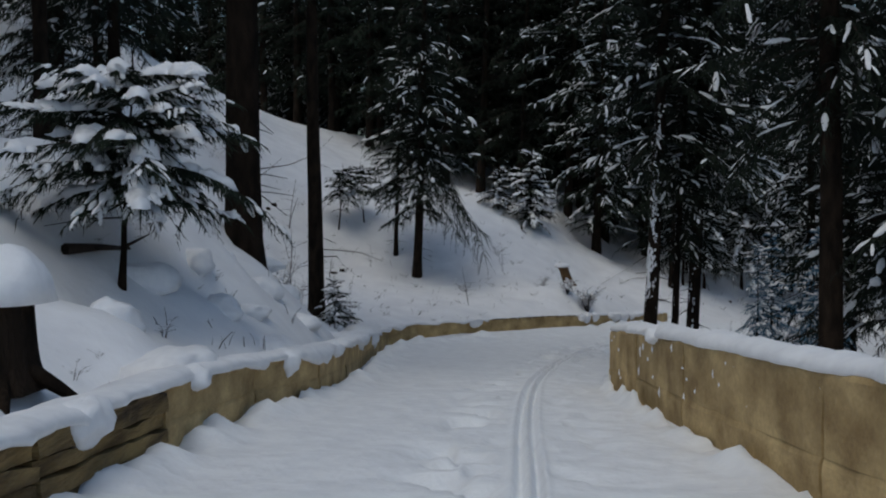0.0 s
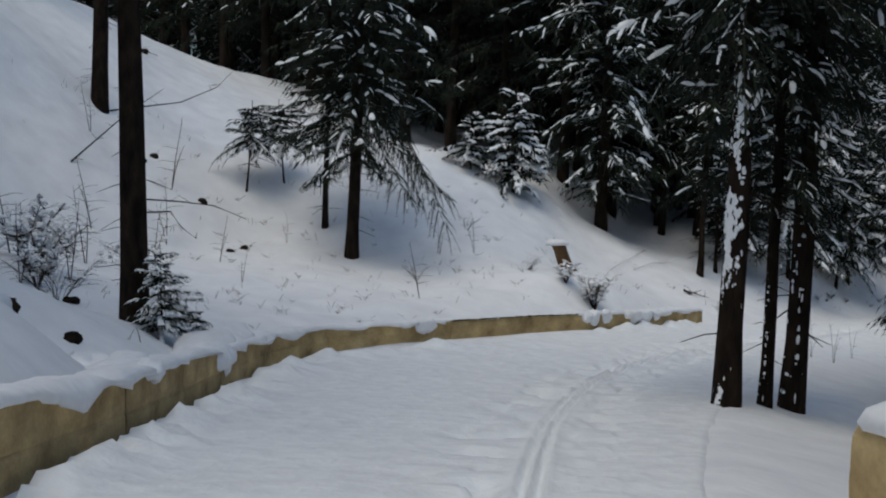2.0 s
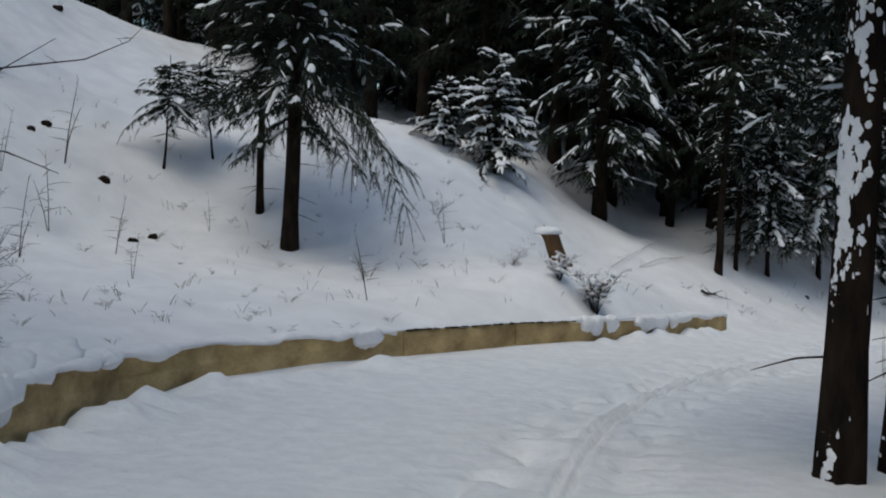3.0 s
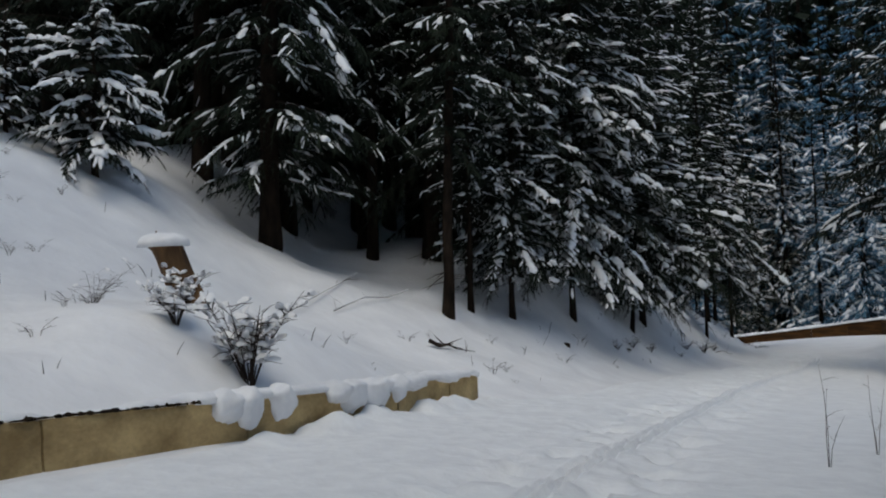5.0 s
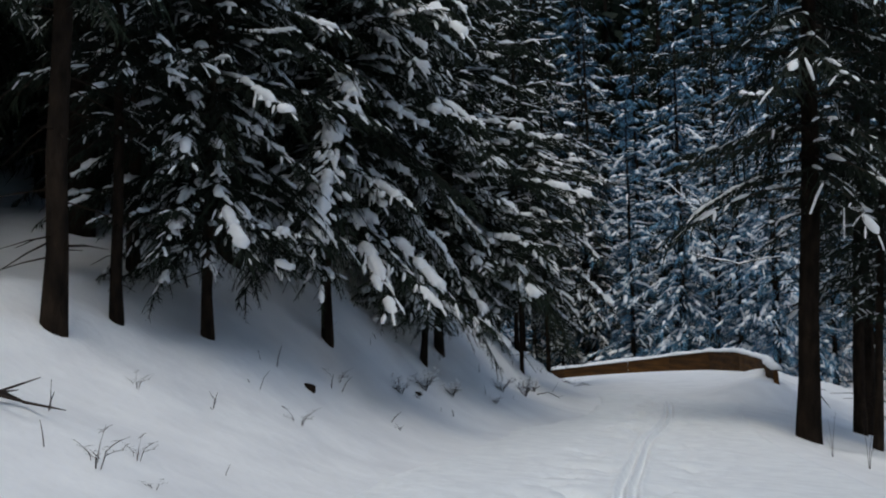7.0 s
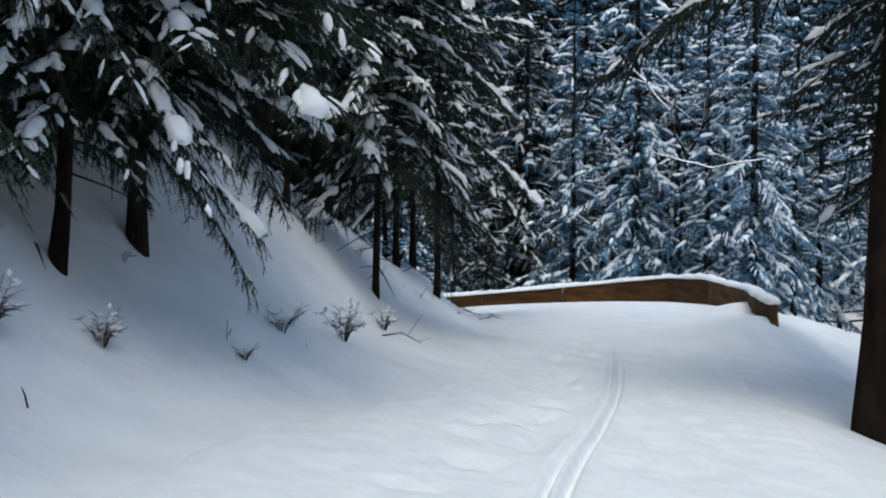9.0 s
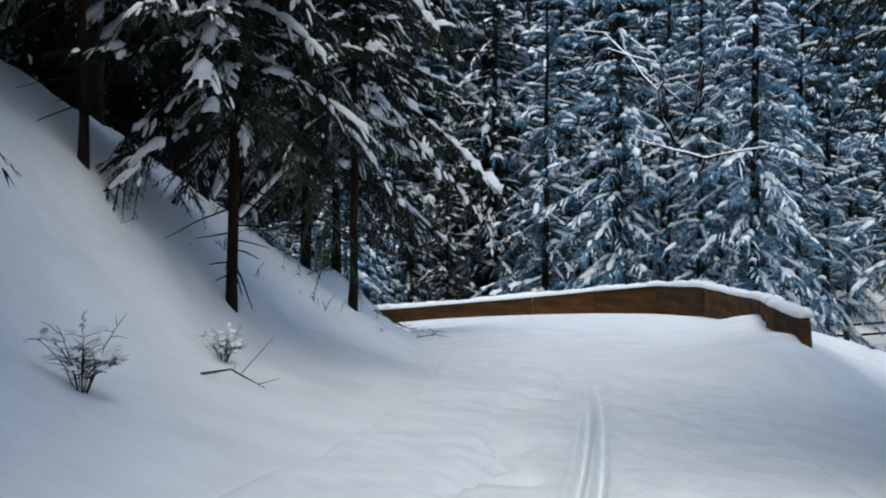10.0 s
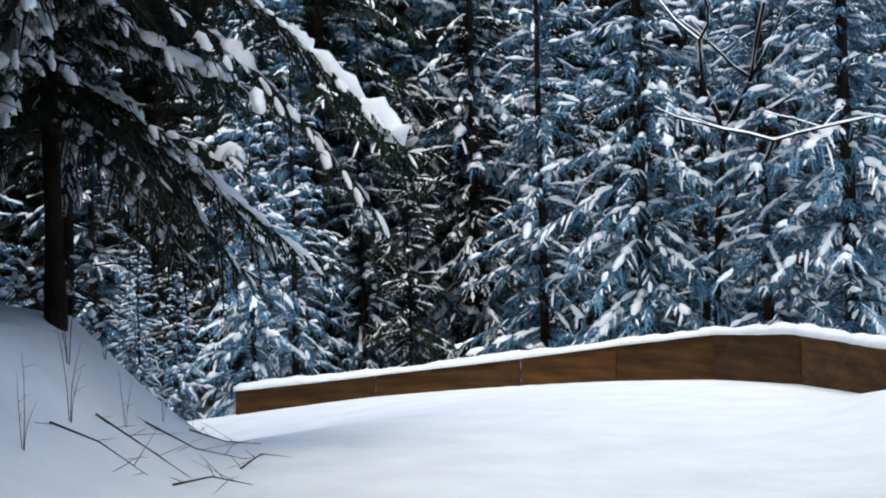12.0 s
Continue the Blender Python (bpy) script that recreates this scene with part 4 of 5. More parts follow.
def scatter(n, box, kinds, gap, test, label="", group="woods", low=0.8, high=1.15):
    made = tries = 0
    while made < n and tries < n * 40:
        tries += 1
        x, y = rng.uniform(box[0], box[2]), rng.uniform(box[1], box[3])
        z, dl, dr = (float(v[0]) for v in terrain([x], [y]))
        if not test(x, y, dl, dr) or any((x - a) ** 2 + (y - b) ** 2 < gap * gap for a, b in taken):
            continue
        put(rng.choice(kinds), x, y, rng.uniform(0, 360), rng.uniform(low, high), -0.1, label, group)
        made += 1


def open_slope(x, y):
    """The bare snow slope above the first parapet, up to its crest."""
    return x < float(np.interp(y, (20, 44, 50, 56, 60, 68, 78), (-8, 3, 6.5, 6, 1.5, -8, -18))) and y < 78


scatter(26, (6, 59, 24, 76), [bareA, bareC, darkA, bareA], 1.7, lambda x, y, dl, dr: dl > 3.2 and not open_slope(x, y))
scatter(22, (5, 58, 32, 80), [fullA, darkA, lowA, bareA], 1.8, lambda x, y, dl, dr: dl > 3.5 and not open_slope(x, y))
scatter(30, (4, 58, 24, 76), [bareA, darkA, wideA, darkA], 1.5, lambda x, y, dl, dr: dl > 5.5 and not open_slope(x, y))
scatter(44, (-30, 58, 8, 88), [darkA, darkA, lowA, darkA, fullA], 2.3, lambda x, y, dl, dr: dl > 9 and not open_slope(x, y))
for x, y in ((-9.0, 21.5), (-8.4, 25.0), (-9.4, 27.0), (-9.5, 16.5), (-11.5, 30.5), (-12.8, 34.0), (-11.0, 11.0), (-16.0, 43.0), (-16.8, 55.0)):
    put(bareB if x > -12 else fullB, x, y, x * 50, 1.05)
scatter(16, (-30, 0, -8, 40), [fullB, lowA, lowB, bareA], 2.8, lambda x, y, dl, dr: dl > 5.5 and (y < 26 or x < -15))
scatter(16, (6, 16, 44, 52), [bareA, bareB, fullB], 2.6, lambda x, y, dl, dr: 4.0 < dr < 14 and y < 46)
scatter(24, (8, 8, 46, 54), [fullA, lowA, lowB], 2.8, lambda x, y, dl, dr: 10 < dr < 38)
scatter(8, (30, 44, 56, 66), [lowA, lowB], 3.0, lambda x, y, dl, dr: dr > 13)
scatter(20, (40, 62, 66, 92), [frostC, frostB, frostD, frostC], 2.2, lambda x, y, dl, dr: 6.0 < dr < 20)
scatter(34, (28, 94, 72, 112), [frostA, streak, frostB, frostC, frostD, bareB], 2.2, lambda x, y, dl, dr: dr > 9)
scatter(10, (38, 86, 70, 106), [slimB], 2.0, lambda x, y, dl, dr: dr > 4, low=0.6, high=0.9)
scatter(7, (6, -10, 30, 16), [lowA, lowB], 3.5, lambda x, y, dl, dr: dr > 5)

# ---- distant woods, one sheet of trees ----


def joined(name, rows, kinds, label):
    """Many copies of the kinds joined into one mesh with three materials: needles, snow and wood."""
    vs, fs, ms, k = [], [], [], 0
    for i, (x, y, z, turn, size) in enumerate(rows):
        m = np.array(pose(x, y, z, 0, 0, turn) @ Matrix.Scale(size, 4))
        for soup, slot in kinds[i % len(kinds)]:
            v = np.array([tuple(p) for p in soup.v]) @ m[:3, :3].T + m[:3, 3]
            vs.append(v)
            fs.extend([tuple(j + k for j in f) for f in soup.f])
            ms.extend([slot] * len(soup.f))
            k += len(v)
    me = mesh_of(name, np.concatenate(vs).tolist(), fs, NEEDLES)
    me.materials.append(SNOW_LOAD)
    me.materials.append(BARK)
    me.polygons.foreach_set("material_index", ms)
    return tagged(new(name, me), label, "woods", kind="stuff")


def far_kind(seed, h):
    r = random.Random(seed)
    green, white = Soup(), Soup()
    trunk = trunk_mesh(h, 0.22, seed, 5)
    z = 1.5
    while z < h - 0.5:
        u = z / h
        a0 = r.uniform(0, 6.28)
        for j in range(5):
            w_ = a0 + 1.257 * j + r.uniform(-0.4, 0.4)
            L = 3.2 * (1 - u) ** 0.7 * r.uniform(0.6, 1.1) + 0.2
            d, c = Vector((math.cos(w_), math.sin(w_), 0)), Vector((-math.sin(w_), math.cos(w_), 0))
            o = Vector((0, 0, z + r.uniform(-0.4, 0.4)))
            m1, e = o + d * L * 0.55 - Vector((0, 0, 0.1 * L)), o + d * L - Vector((0, 0, L * r.uniform(0.3, 0.6)))
            g = 0.2 * L
            green.add([o, m1 + c * g - Vector((0, 0, g * 0.5)), e, m1 - c * g - Vector((0, 0, g * 0.5)), m1 - Vector((0, 0, 0.55 + g)), e - Vector((0, 0, 0.6))], [(0, 1, 2, 3), (0, 4, 1), (3, 4, 0), (4, 5, 2)])
            if r.random() < 0.55:
                q, k_ = o.lerp(e, r.uniform(0.5, 0.7)) + Vector((0, 0, 0.14)), r.uniform(0.06, 0.1)
                white.add([q - d * 0.3 * L, q + c * k_ * L, q + d * 0.25 * L - Vector((0, 0, 0.1)), q - c * k_ * L, q + Vector((0, 0, 0.1))], [(0, 1, 4), (1, 2, 4), (2, 3, 4), (3, 0, 4)])
        z += 0.7
    return ((green, 0), (white, 1), (trunk, 2))


far_rows = []
while len(far_rows) < 260:
    x, y = (rng.uniform(-40, 120), rng.uniform(62, 150)) if len(far_rows) < 180 else (rng.uniform(44, 110), rng.uniform(112, 150))
    if (y > 100 and x > -10) or (x > 72 and y < 108) or (y > 92 and x < 10):
        if all((x - a[0]) ** 2 + (y - a[1]) ** 2 > 9 for a in far_rows):
            far_rows.append((x, y, ground_at(x, y) - 0.2, rng.uniform(0, 360), rng.uniform(1.2, 1.6)))
joined("far_woods", far_rows, [far_kind(31, 23), far_kind(32, 26)], "dark snow-flecked spruce woods on the far slopes")

# ---- stumps, shrubs and dead wood ----


def dome(s, c, rx, ry, h, seed, rings=5, sides=12, under=0.3):
    """A soft cap of snow."""
    k = len(s.v)
    c = Vector(c)
    for i in range(rings + 1):
        a = math.pi / 2 * i / rings
        for j in range(sides):
            w = 2 * math.pi * j / sides
            q = Vector((math.cos(w) * math.cos(a), math.sin(w) * math.cos(a), math.sin(a)))
            f = 1 + 0.16 * noise.noise(q * 1.7 + Vector((seed, 0, 0)))
            s.v.append(c + Vector((q.x * rx * f, q.y * ry * f, q.z * h * f - (under * h if i == 0 else 0))))
    for i in range(rings):
        for j in range(sides):
            q = (j + 1) % sides
            s.f.append((k + i * sides + j, k + i * sides + q, k + (i + 1) * sides + q, k + (i + 1) * sides + j))
    s.f.append(tuple(k + j for j in range(sides - 1, -1, -1)))


def stump(x, y, h, r, lean, cap, seed, mat, label, dz=-0.1):
    rr = random.Random(seed)
    root = new("tree_stump")
    root.matrix_basis = pose(x, y, ground_at(x, y) + dz)
    s = Soup()
    n, sides = 8, 16
    for i in range(n + 1):
        t = i / n
        for j in range(sides):
            w = 2 * math.pi * j / sides
            f = r * (1 + 0.5 * math.exp(-t * 5)) * (1 + 0.18 * math.sin(3 * w + seed) + 0.16 * noise.noise(Vector((math.cos(w) * 2, math.sin(w) * 2, t * 3 + seed))))
            z = h * t + (0.4 * h * noise.noise(Vector((math.cos(w) * 3, math.sin(w) * 3, seed * 2.0))) if i == n else 0)
            s.v.append((math.cos(w) * f + lean[0] * t, math.sin(w) * f + lean[1] * t, z))
    for i in range(n):
        for j in range(sides):
            q = (j + 1) % sides
            s.f.append((i * sides + j, i * sides + q, (i + 1) * sides + q, (i + 1) * sides + j))
    s.f.append(tuple(n * sides + j for j in range(sides)))
    part("trunk", mesh_of("trunk", s.v, s.f, mat), root)
    for a in range(4):
        b = Soup()
        w = a * 1.6 + rr.uniform(-0.4, 0.4)
        d = Vector((math.cos(w), math.sin(w), 0))
        b.tube([d * r * 0.8 + Vector((0, 0, 0.18)), d * r * 1.7 + Vector((0, 0, 0.02)), d * r * 2.6 + Vector((0, 0, -0.15))], [r * 0.3, r * 0.22, r * 0.1], 6)
        part("root", mesh_of("root", b.v, b.f, mat, True), root)
    tagged(root, label, "stump")
    c = Soup()
    dome(c, (0, 0, 0), cap[0], cap[1], cap[2], seed, 6, 18)
    hat = part("snow_cap", mesh_of("snow_cap", c.v, c.f, SNOW_LOAD, True), root, "round cushion of snow")
    hat.location = (lean[0], lean[1], h * 0.97)
    return root


stump(-4.05, 6.0, 0.82, 0.27, (0.0, 0.0), (0.43, 0.43, 0.36), 5, BARK, "dark rotten tree stump under a snow cushion behind the parapet")
stump(5.3, 46.7, 1.0, 0.2, (-0.36, -0.1), (0.36, 0.32, 0.15), 9, ROTTEN, "broken orange-brown tree stump leaning on the slope")


def twiggy(seed, stems, h, spread, snow, side_twigs=5, thick=0.008):
    """Bare stems fanning out from the origin."""
    rr = random.Random(seed)
    w, sn = Soup(), Soup()
    for _ in range(stems):
        a = rr.uniform(0, 6.28)
        d = Vector((math.cos(a) * spread, math.sin(a) * spread, 1)) * (h * rr.uniform(0.5, 1.1))
        bend = Vector((rr.uniform(-1, 1), rr.uniform(-1, 1), 0)) * 0.12 * h
        pt = lambda t: d * t + bend * t * t + Vector((0, 0, -0.35 * spread * h * t * t))
        w.tube([Vector((0, 0, -0.15)), pt(0.35), pt(0.7), pt(1)], [thick, thick * 0.8, thick * 0.6, thick * 0.25], 4)
        for _ in range(side_twigs):
            t = rr.uniform(0.25, 0.95)
            e = Vector((rr.uniform(-1, 1), rr.uniform(-1, 1), rr.uniform(-0.1, 0.7))) * h * 0.3 * rr.uniform(0.5, 1.1)
            w.tube([pt(t), pt(t) + e * 0.6, pt(t) + e + Vector((0, 0, -0.03 * h))], [thick * 0.5, thick * 0.4, thick * 0.2], 3)
            if rr.random() < snow:
                c = pt(t) + e * 0.7 + Vector((0, 0, 0.02))
                g = e.normalized() * h * 0.07
                sn.pillow([c - g, c, c + g], [h * 0.022, h * 0.05, h * 0.022], [h * 0.02, h * 0.045, h * 0.02], rr)
    return w, sn


def shrub(name, seed, stems, h, spread, snow, label, side_twigs=5, thick=0.008):
    root = new(name)
    w, sn = twiggy(seed, stems, h, spread, snow, side_twigs, thick)
    tagged(part("stem", mesh_of("stem", w.v, w.f, TWIG), root), kind="stuff")
    if sn.v:
        tagged(part("snow_load", mesh_of("snow_load", sn.v, sn.f, SNOW_LOAD, True), root, "small lumps of snow on the twigs"), kind="stuff")
    return tagged(root, label, "shrub")


def set_at(first, rows, group):
    for i, (x, y, turn, size) in enumerate(rows):
        m = pose(x, y, ground_at(x, y), 0, 0, turn) @ Matrix.Scale(size, 4)
        if i == 0:
            first.matrix_basis = m
            tagged(first, group=group)
        else:
            copy_thing(first, m).matrix_basis = m


set_at(shrub("bush", 51, 18, 1.25, 0.5, 0.5, "leafless bush full of snow on the slope", 13, 0.012), [(5.65, 43.75, 0, 0.9), (4.9, 44.2, 90, 0.55), (-7.6, 36.5, 30, 1.0), (-8.4, 38.0, 140, 1.2), (-7.0, 34.6, 250, 0.8)], "snowy bushes")
set_at(shrub("bush", 52, 18, 0.8, 0.7, 0.28, "low bush half buried in snow", 8), [(22.6, 63.35, 0, 0.68), (21.45, 62.4, 80, 0.45), (18.2, 59.5, 30, 0.55), (17.3, 58.6, 200, 0.45), (19.1, 60.2, 10, 0.45), (20.6, 61.2, 110, 0.25), (25.2, 55.2, 40, 0.7), (24.5, 66.0, 0, 0.5), (31.6, 79.6, 20, 1.1), (32.6, 81.2, 130, 1.3), (30.9, 77.6, 60, 1.0), (31.4, 83.0, 220, 1.5), (33.2, 83.0, 300, 1.2), (30.4, 79.6, 100, 1.4)], "low bushes")
sapling = shrub("sapling", 53, 2, 1.7, 0.22, 0.0, "thin leafless sapling on the snowy slope", 7, 0.012)
set_at(sapling, [(0.7, 40.9, 0, 0.9), (-3.9, 41.0, 120, 0.55), (2.4, 47.2, 40, 0.8), (-6.6, 44.5, 70, 1.1), (-7.0, 47.0, 200, 1.3), (-7.6, 40.0, 300, 1.2), (1.3, 46.6, 250, 0.7), (-5.8, 38.6, 30, 0.8), (-8.3, 43.0, 10, 1.2), (-7.9, 45.2, 150, 0.9), (-6.3, 41.6, 220, 1.0), (-5.2, 36.2, 80, 0.7), (-8.8, 38.2, 20, 1.4), (-9.4, 46.8, 310, 1.0), (-5.0, 44.0, 190, 0.8), (-6.9, 36.4, 110, 1.1), (-3.4, 46.8, 60, 0.6), (-7.2, 34.2, 270, 1.0)], "saplings")
set_at(shrub("bare_shrub", 57, 9, 1.5, 0.85, 0.08, "leafless spreading shrub dusted with snow on the slope", 8, 0.009), [(-6.2, 33.5, 0, 0.9), (-7.4, 36.2, 70, 1.1), (-5.6, 37.6, 160, 0.8), (-8.2, 41.0, 220, 1.1), (-6.4, 40.4, 300, 0.9), (-4.8, 35.4, 40, 0.6), (-9.0, 34.6, 110, 1.0), (-5.2, 30.0, 200, 0.8), (4.0, 46.0, 20, 0.45), (2.2, 48.6, 90, 0.5), (0.6, 44.2, 150, 0.45)], "bare shrubs")
weed = shrub("dry_weed", 54, 6, 0.36, 0.95, 0.0, "dry dark weed poking out of the snow", 4, 0.0045)
wr = random.Random(9)
weeds = [(-7.8, 48.3, 0, 1), (-6.1, 47.3, 40, 1), (-4.5, 45.9, 90, 1.1), (-6.7, 49.6, 10, 0.9), (-10.4, 57.8, 0, 1.2), (-4.8, 45.2, 30, 0.9), (11.4, 51.2, 0, 0.8), (11.0, 50.8, 0, 1.2), (13.9, 54.2, 50, 0.9), (11.9, 53.4, 10, 0.7)]
while len(weeds) < 170:
    x, y = (wr.uniform(-13, 30), wr.uniform(8, 74)) if len(weeds) < 90 else (wr.uniform(-12, 4), wr.uniform(31, 56))
    z_, dl, dr = (float(v[0]) for v in terrain([x], [y]))
    if (0.7 < dl < 14 and (open_slope(x, y) or dl < 3.5)) or (y > 50 and 0.4 < dl < 3):
        weeds.append((x, y, wr.uniform(0, 360), wr.uniform(0.4, 1.1)))
set_at(weed, weeds, "dry weeds")
stalk = shrub("dry_stalk", 55, 3, 0.95, 0.12, 0.0, "tall dry stalk at the road's shoulder", 2, 0.005)
set_at(stalk, [(10.65, 40.2, 0, 1.0), (10.9, 39.3, 60, 1.1), (12.2, 41.5, 120, 0.9), (23.4, 54.6, 30, 0.9), (24.0, 55.9, 200, 0.8), (9.2, 36.4, 10, 0.9), (29.8, 73.0, 0, 0.6), (30.3, 74.0, 70, 0.7), (30.9, 74.8, 130, 0.5), (31.5, 75.8, 30, 0.6), (29.2, 72.4, 200, 0.5), (31.9, 77.2, 90, 0.6), (30.6, 75.4, 260, 0.8), (31.2, 76.6, 310, 0.7)], "stalks at the shoulder")


gr = random.Random(15)
so = Soup()
gpos = np.random.RandomState(8).uniform((-14, 6), (28, 72), (7000, 2))
gz, gl, _ = terrain(gpos[:, 0], gpos[:, 1])
for (x, y), z_, dl in zip(gpos.tolist(), gz.tolist(), gl.tolist()):
    if not (0.5 < dl < 16 and ((open_slope(x, y) and y < 52) or dl < 2.5)) or gr.random() > 0.2 + 0.7 * noise.noise(Vector((x * 0.4, y * 0.4, 3))):
        continue
    for _ in range(gr.randint(1, 3)):
        o = Vector((x + gr.uniform(-0.2, 0.2), y + gr.uniform(-0.2, 0.2), z_ - 0.06))
        d = Vector((gr.uniform(-0.5, 0.5), gr.uniform(-0.5, 0.5), 1)) * gr.uniform(0.1, 0.28)
        r_ = gr.uniform(0.004, 0.009)
        so.tube([o, o + d * 0.6, o + d + Vector((d.x, d.y, 0)) * 0.4], [r_, r_ * 0.8, r_ * 0.4], 3)
tagged(new("dry_grass", mesh_of("dry_grass", so.v, so.f, TWIG)), "thin dark dry grass stems poking out of the snow", "grass", kind="stuff")


def dead_branch(name, pts, r, label, seed, snow=True, twigs=5):
    rr = random.Random(seed)
    base = Vector(pts[0])
    root = new(name)
    root.location = base
    w, sn = Soup(), Soup()
    p = [Vector(q) - base for q in pts]
    n = len(p)
    w.tube(p, [r * (1 - 0.75 * i / (n - 1)) for i in range(n)], 7)
    part("wood", mesh_of("wood", w.v, w.f, TWIG, True), root)
    for _ in range(twigs):
        i = rr.randrange(n - 1)
        o = p[i].lerp(p[i + 1], rr.random())
        e = Vector((rr.uniform(-1, 1), rr.uniform(-1, 1), rr.uniform(-0.2, 0.6))) * rr.uniform(0.15, 0.5)
        w = Soup()
        w.tube([o, o + e * 0.6, o + e], [r * 0.35, r * 0.25, r * 0.1], 4)
        part("twig", mesh_of("twig", w.v, w.f, TWIG, True), root)
    if snow:
        sn.pillow([q + Vector((0, 0, r * 0.8)) for q in p], [r * 1.1] * n, [r * 0.9] * n, rr)
        part("snow_load", mesh_of("snow_load", sn.v, sn.f, SNOW_LOAD, True), root, "snow along the wood")
    return tagged(root, label, "branch")


def on_ground(rows):
    return [(x, y, ground_at(x, y) + h) for x, y, h in rows]


dead_branch("dead_branch", on_ground([(10.05, 51.6, 0.13), (10.25, 51.62, 0.05), (10.45, 51.7, 0.1), (10.65, 51.8, 0.04)]), 0.045, "dark forked dead branch lying on the snow", 1, False, 7)
dead_branch("dead_branch", on_ground([(8.4, 52.4, 0.04), (9.2, 53.2, 0.14), (9.9, 54.0, 0.06), (10.6, 55.0, 0.12)]), 0.013, "thin fallen branch across the bank", 2, True, 8)
dead_branch("dead_branch", on_ground([(7.4, 51.6, 0.06), (8.3, 52.9, 0.12), (9.1, 54.4, 0.06), (9.7, 56.0, 0.12)]), 0.012, "thin fallen branch across the bank", 3, True, 8)
dead_branch("dead_branch", on_ground([(23.9, 64.9, 0.0), (24.05, 64.65, 0.15), (24.25, 64.45, 0.12)]), 0.012, "dark dead twig leaning on the snowy bank", 4, False, 6)
dead_branch("dead_branch", on_ground([(-5.45, 12.0, 0.1), (-5.15, 12.5, 0.12), (-4.9, 13.1, 0.1)]), 0.08, "short dark broken log under the young fir", 5, False, 2)
dead_branch("dead_bough", [(-4.2, 31.0, 0.55), (-3.4, 31.0, 0.5), (-2.8, 31.0, 0.43), (-2.25, 31.0, 0.2)], 0.016, "thin dead bough sticking out from a trunk", 6, False, 7)
dead_branch("dead_bough", [(-4.2, 31.0, 0.3), (-3.54, 31.0, 0.33), (-3.34, 31.0, 0.05), (-3.1, 31.0, -0.13)], 0.018, "thin bent dead bough sticking out from a trunk", 7, False, 6)
dead_branch("dead_bough", [(-10.0, 49.3, 3.3), (-9.0, 49.6, 3.45), (-7.3, 50.0, 3.7), (-6.1, 50.0, 4.2), (-5.3, 50.0, 5.0)], 0.03, "long bent bare bough sweeping from a trunk", 8, False, 8)
dead_branch("dead_branch", on_ground([(-9.35, 44.6, 0.0), (-8.9, 45.2, 0.7), (-8.2, 46.2, 1.7), (-7.3, 47.5, 2.7)]), 0.03, "bare sapling leaning over the slope", 9, False, 8)
for k_, (x, y, dx, dy) in enumerate(((31.2, 75.3, 0.7, -0.5), (30.6, 74.5, 0.5, -0.7), (31.7, 74.4, 0.5, 0.4), (31.9, 76.3, 0.6, -0.3), (30.1, 73.7, 0.6, -0.2), (30.9, 73.6, 0.4, -0.5))):
    dead_branch("dead_twig", on_ground([(x, y, 0.02), (x + dx * 0.5, y + dy * 0.5, 0.1), (x + dx, y + dy, 0.05)]), 0.009, "thin dead twig lying on the snow at the bank's foot", 40 + k_, False, 7)
for k_, (x, y, dx, dy, hh) in enumerate(((27.0, 73.2, 1.6, 1.3, 1.6), (27.4, 73.1, 1.8, 1.0, 1.3), (27.2, 73.8, 1.3, 1.7, 1.9))):
    z0 = ground_at(x, y)
    dead_branch("fallen_pole", [(x, y, z0), (x + dx * 0.5, y + dy * 0.5, z0 + hh * 0.55), (x + dx, y + dy, z0 + hh)], 0.05, "thin snow-dusted pole leaning among the spruces", 20 + k_, True, 2)

# ---- dark clods and half-buried stones on the slopes, two in place of shaded hollows ----


def clod(seed, r):
    so = Soup()
    for i_ in range(7):
        a_ = -math.pi / 2 + math.pi * i_ / 6
        for j_ in range(9):
            w_ = 2 * math.pi * j_ / 9
            q = Vector((math.cos(w_) * math.cos(a_), math.sin(w_) * math.cos(a_), math.sin(a_) * 0.75))
            so.v.append(q * (r * (1 + 0.45 * noise.noise(q * 1.6 + Vector((seed * 3.1, 0, 0))))))
    for i_ in range(6):
        for j_ in range(9):
            p_ = (j_ + 1) % 9
            so.f.append((i_ * 9 + j_, i_ * 9 + p_, (i_ + 1) * 9 + p_, (i_ + 1) * 9 + j_))
    return mesh_of("stone", so.v, so.f, BARK)


# clods at (-3.5, 5.8) and (-3.45, 10.9) stand in for shaded hollows in the snow
for k_, (x, y, r) in enumerate(((-7.8, 48.3, 0.16), (-6.1, 47.3, 0.17), (-4.6, 45.9, 0.15), (-10.4, 57.8, 0.22), (-11.2, 58.6, 0.2), (-8.0, 47.6, 0.13), (-4.9, 45.2, 0.14), (-6.0, 33.5, 0.18),
                                (-5.4, 27.0, 0.22), (-4.6, 26.0, 0.25), (-5.2, 24.4, 0.2), (-3.9, 26.6, 0.14), (-3.5, 5.8, 0.22), (-3.45, 10.9, 0.2), (14.75, 56.1, 0.1), (17.9, 59.2, 0.07), (-8.6, 36.0, 0.16))):
    ob = new("stone", clod(k_, r))
    ob.matrix_basis = pose(x, y, ground_at(x, y) - 0.02, 0, 0, k_ * 77)
    tagged(ob, "dark clod half buried in the snowy slope", "stone", "stones on the slope")

# ---- a bare broadleaf tree and the far rail fence ----


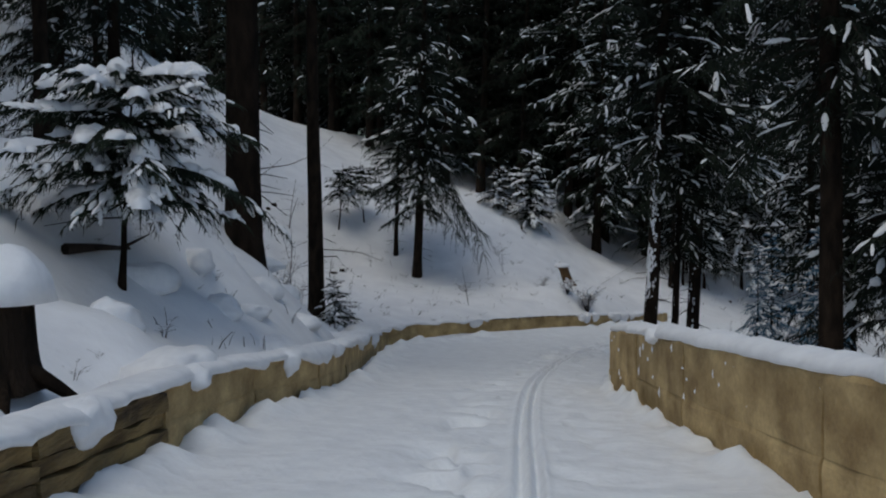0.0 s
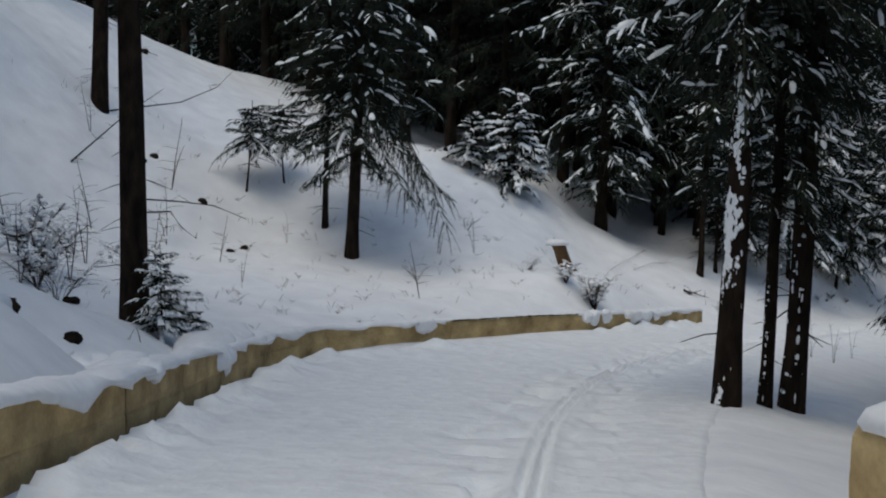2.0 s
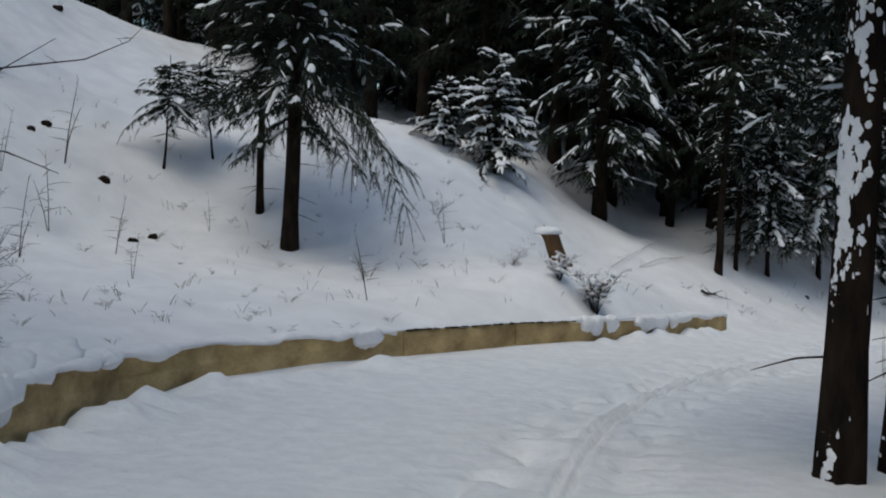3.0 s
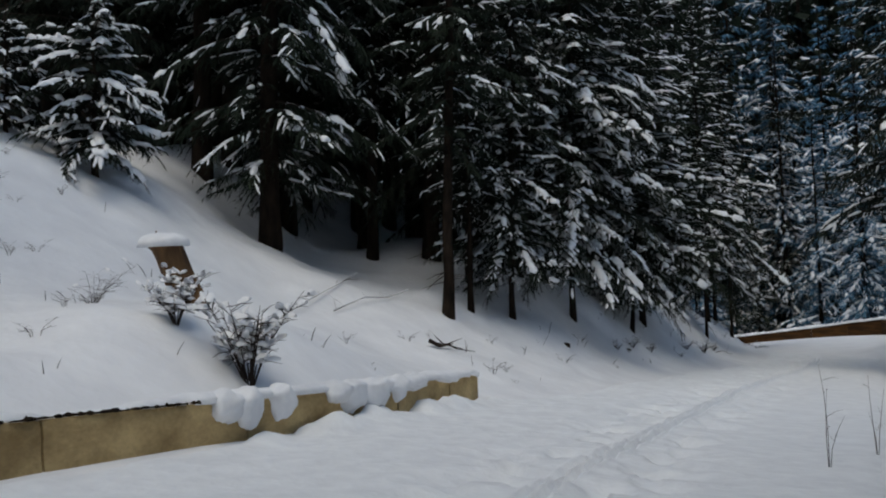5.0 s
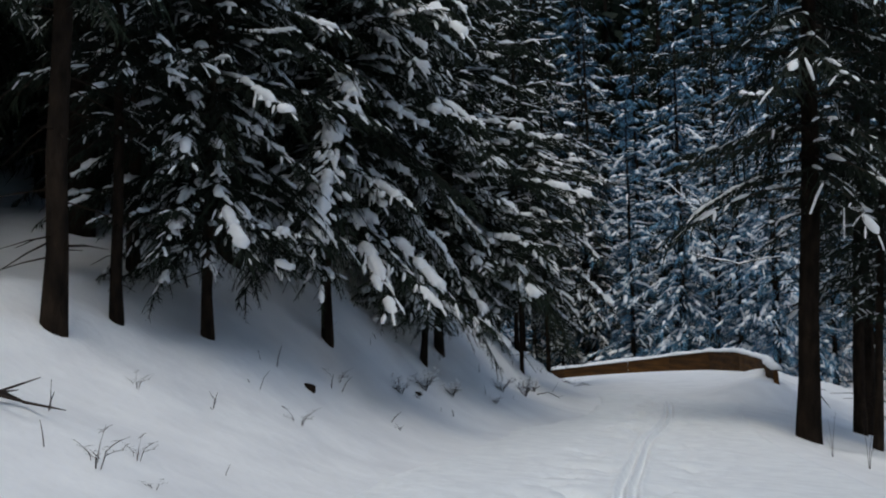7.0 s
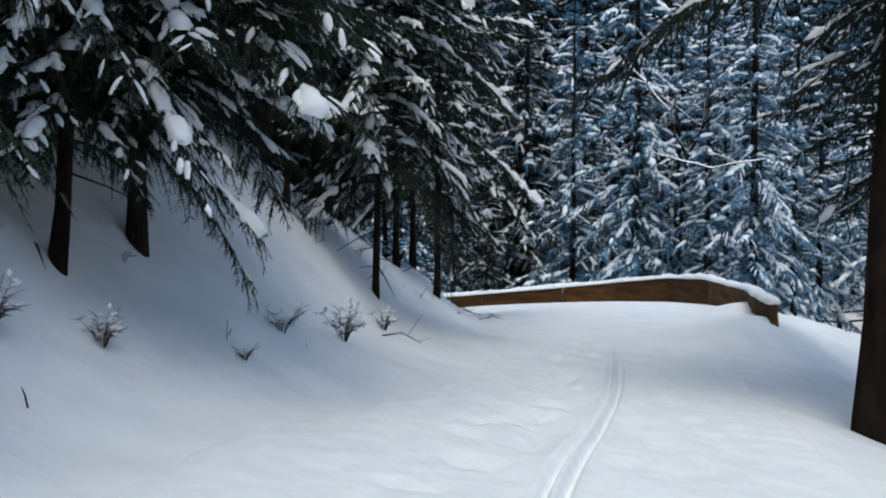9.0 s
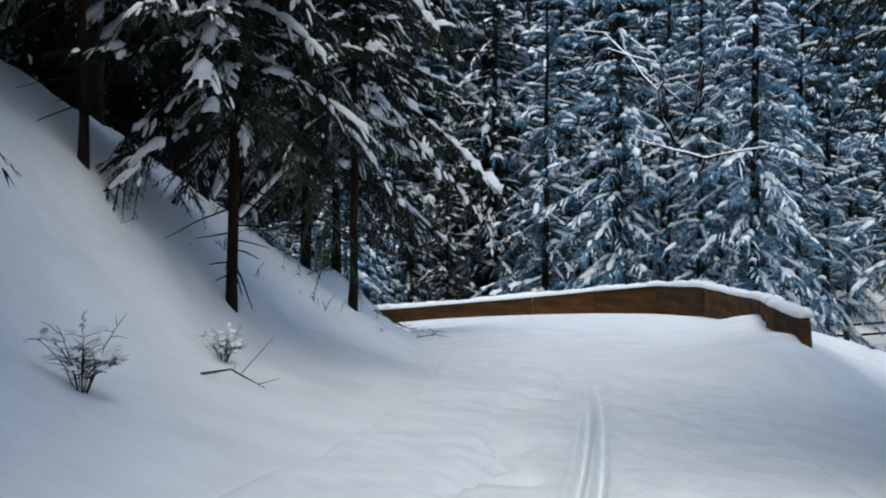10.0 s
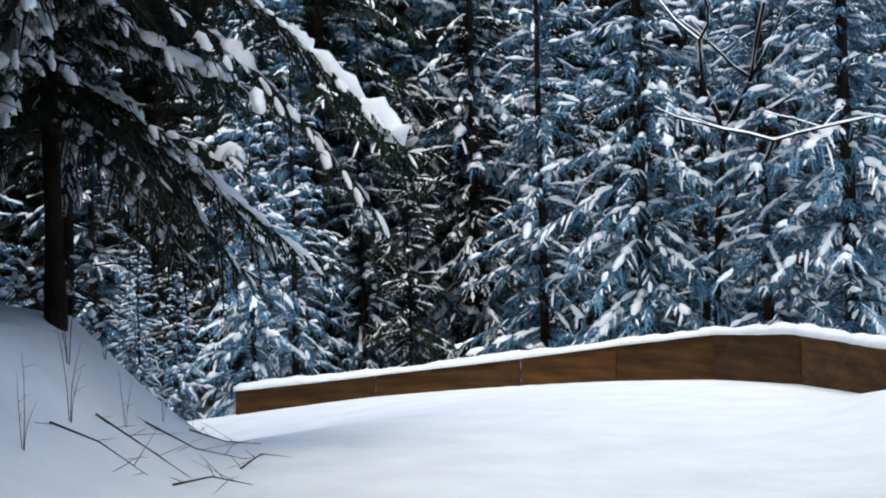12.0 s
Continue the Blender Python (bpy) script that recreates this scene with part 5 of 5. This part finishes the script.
def bare_tree(seed, h, r, label):
    rr = random.Random(seed)
    root = new("bare_tree")
    w, sn = Soup(), Soup()

    def grow(o, d, l, rad, depth):
        pts, p, v = [o], o, d
        for i in range(4):
            v = (v + Vector((rr.uniform(-1, 1), rr.uniform(-1, 1), rr.uniform(-0.4, 0.5))) * 0.22).normalized()
            p = p + v * (l / 4)
            pts.append(p)
        w.tube(pts, [rad * (1 - 0.12 * i) for i in range(5)], 7 if depth == 0 else 5)
        if depth and abs(v.z) < 0.85:
            sn.pillow([q + Vector((0, 0, rad * 0.7)) for q in pts], [rad * 0.8 + 0.006] * 5, [rad * 0.8 + 0.012] * 5, rr)
        if depth < 3:
            for _ in range(4 if depth == 0 else 2):
                q = pts[rr.randrange(2, 5)]
                a = rr.uniform(0, 6.28)
                e = (v * 0.5 + Vector((math.cos(a), math.sin(a), rr.uniform(-0.1, 0.5)))).normalized()
                grow(q, e, l * rr.uniform(0.45, 0.7), rad * 0.5, depth + 1)

    grow(Vector((0, 0, -0.3)), Vector((0.05, 0, 1)), h, r, 0)
    part("trunk", mesh_of("trunk", w.v, w.f, BARK, True), root)
    tagged(part("snow_load", mesh_of("snow_load", sn.v, sn.f, SNOW_LOAD, True), root, "snow lying along the bare boughs"), kind="stuff")
    return tagged(root, label, "tree")


for k_, (x, y, h, r) in enumerate(((39.5, 65.8, 5.0, 0.09), (48.6, 86.5, 7.5, 0.12))):
    t_ = bare_tree(60 + k_, h, r, "leafless tree with snow along its crooked boughs")
    t_.matrix_basis = pose(x, y, ground_at(x, y))

fence = new("rail_fence")
fence.location = (56.0, 92.0, 0)
tagged(fence, "dark wooden rail fence between the far trees", "fence")
ends = []
for i in range(8):
    x, y = 52.5 + i * 2.0, 96.0 - i * 1.9
    z = ground_at(x, y)
    s = Soup()
    s.tube([(x - 56, y - 92, z - 0.3), (x - 56, y - 92, z + 1.15)], [0.07, 0.065], 7)
    part("post", mesh_of("post", s.v, s.f, BARK), fence)
    ends.append((x - 56, y - 92, z))
for a, b in zip(ends[:-1], ends[1:]):
    for hh in (0.5, 0.95):
        s = Soup()
        s.tube([(a[0], a[1], a[2] + hh), (b[0], b[1], b[2] + hh)], [0.05, 0.05], 6)
        part("rail", mesh_of("rail", s.v, s.f, BARK), fence)

# ---- snow stuck to the tall parapet ----
pr = random.Random(4)
s = Soup()
for _ in range(44):
    y = pr.uniform(1, 15.6)
    zf = float(road_height(np.array([2.1]), np.array([y]))[0])
    z = zf + pr.uniform(0.15, 0.85)
    x = float(np.interp(y, (0, 9, 16), (2.05, 2.1, 2.3))) - 0.15
    hh, ww = pr.choice((pr.uniform(0.015, 0.04), pr.uniform(0.03, 0.08))), pr.uniform(0.015, 0.055)
    ring = [(x + 0.01, y + ww * math.cos(q) * pr.uniform(0.6, 1.2), z + hh * math.sin(q) * pr.uniform(0.6, 1.2)) for q in (0, 0.9, 1.8, 2.7, 3.6, 4.5, 5.4)]
    s.add(ring + [(x - 0.008, y, z - hh * 0.1)], [(j, (j + 1) % 7, 7) for j in range(7)])
tagged(new("stuck_snow", mesh_of("stuck_snow", s.v, s.f, SNOW_LOAD, True)), "small splashes of snow stuck to the concrete", "snow", kind="stuff")
for k in KINDS:
    if not k.get("used"):
        for o in (*k.children_recursive, k):
            bpy.data.objects.remove(o)
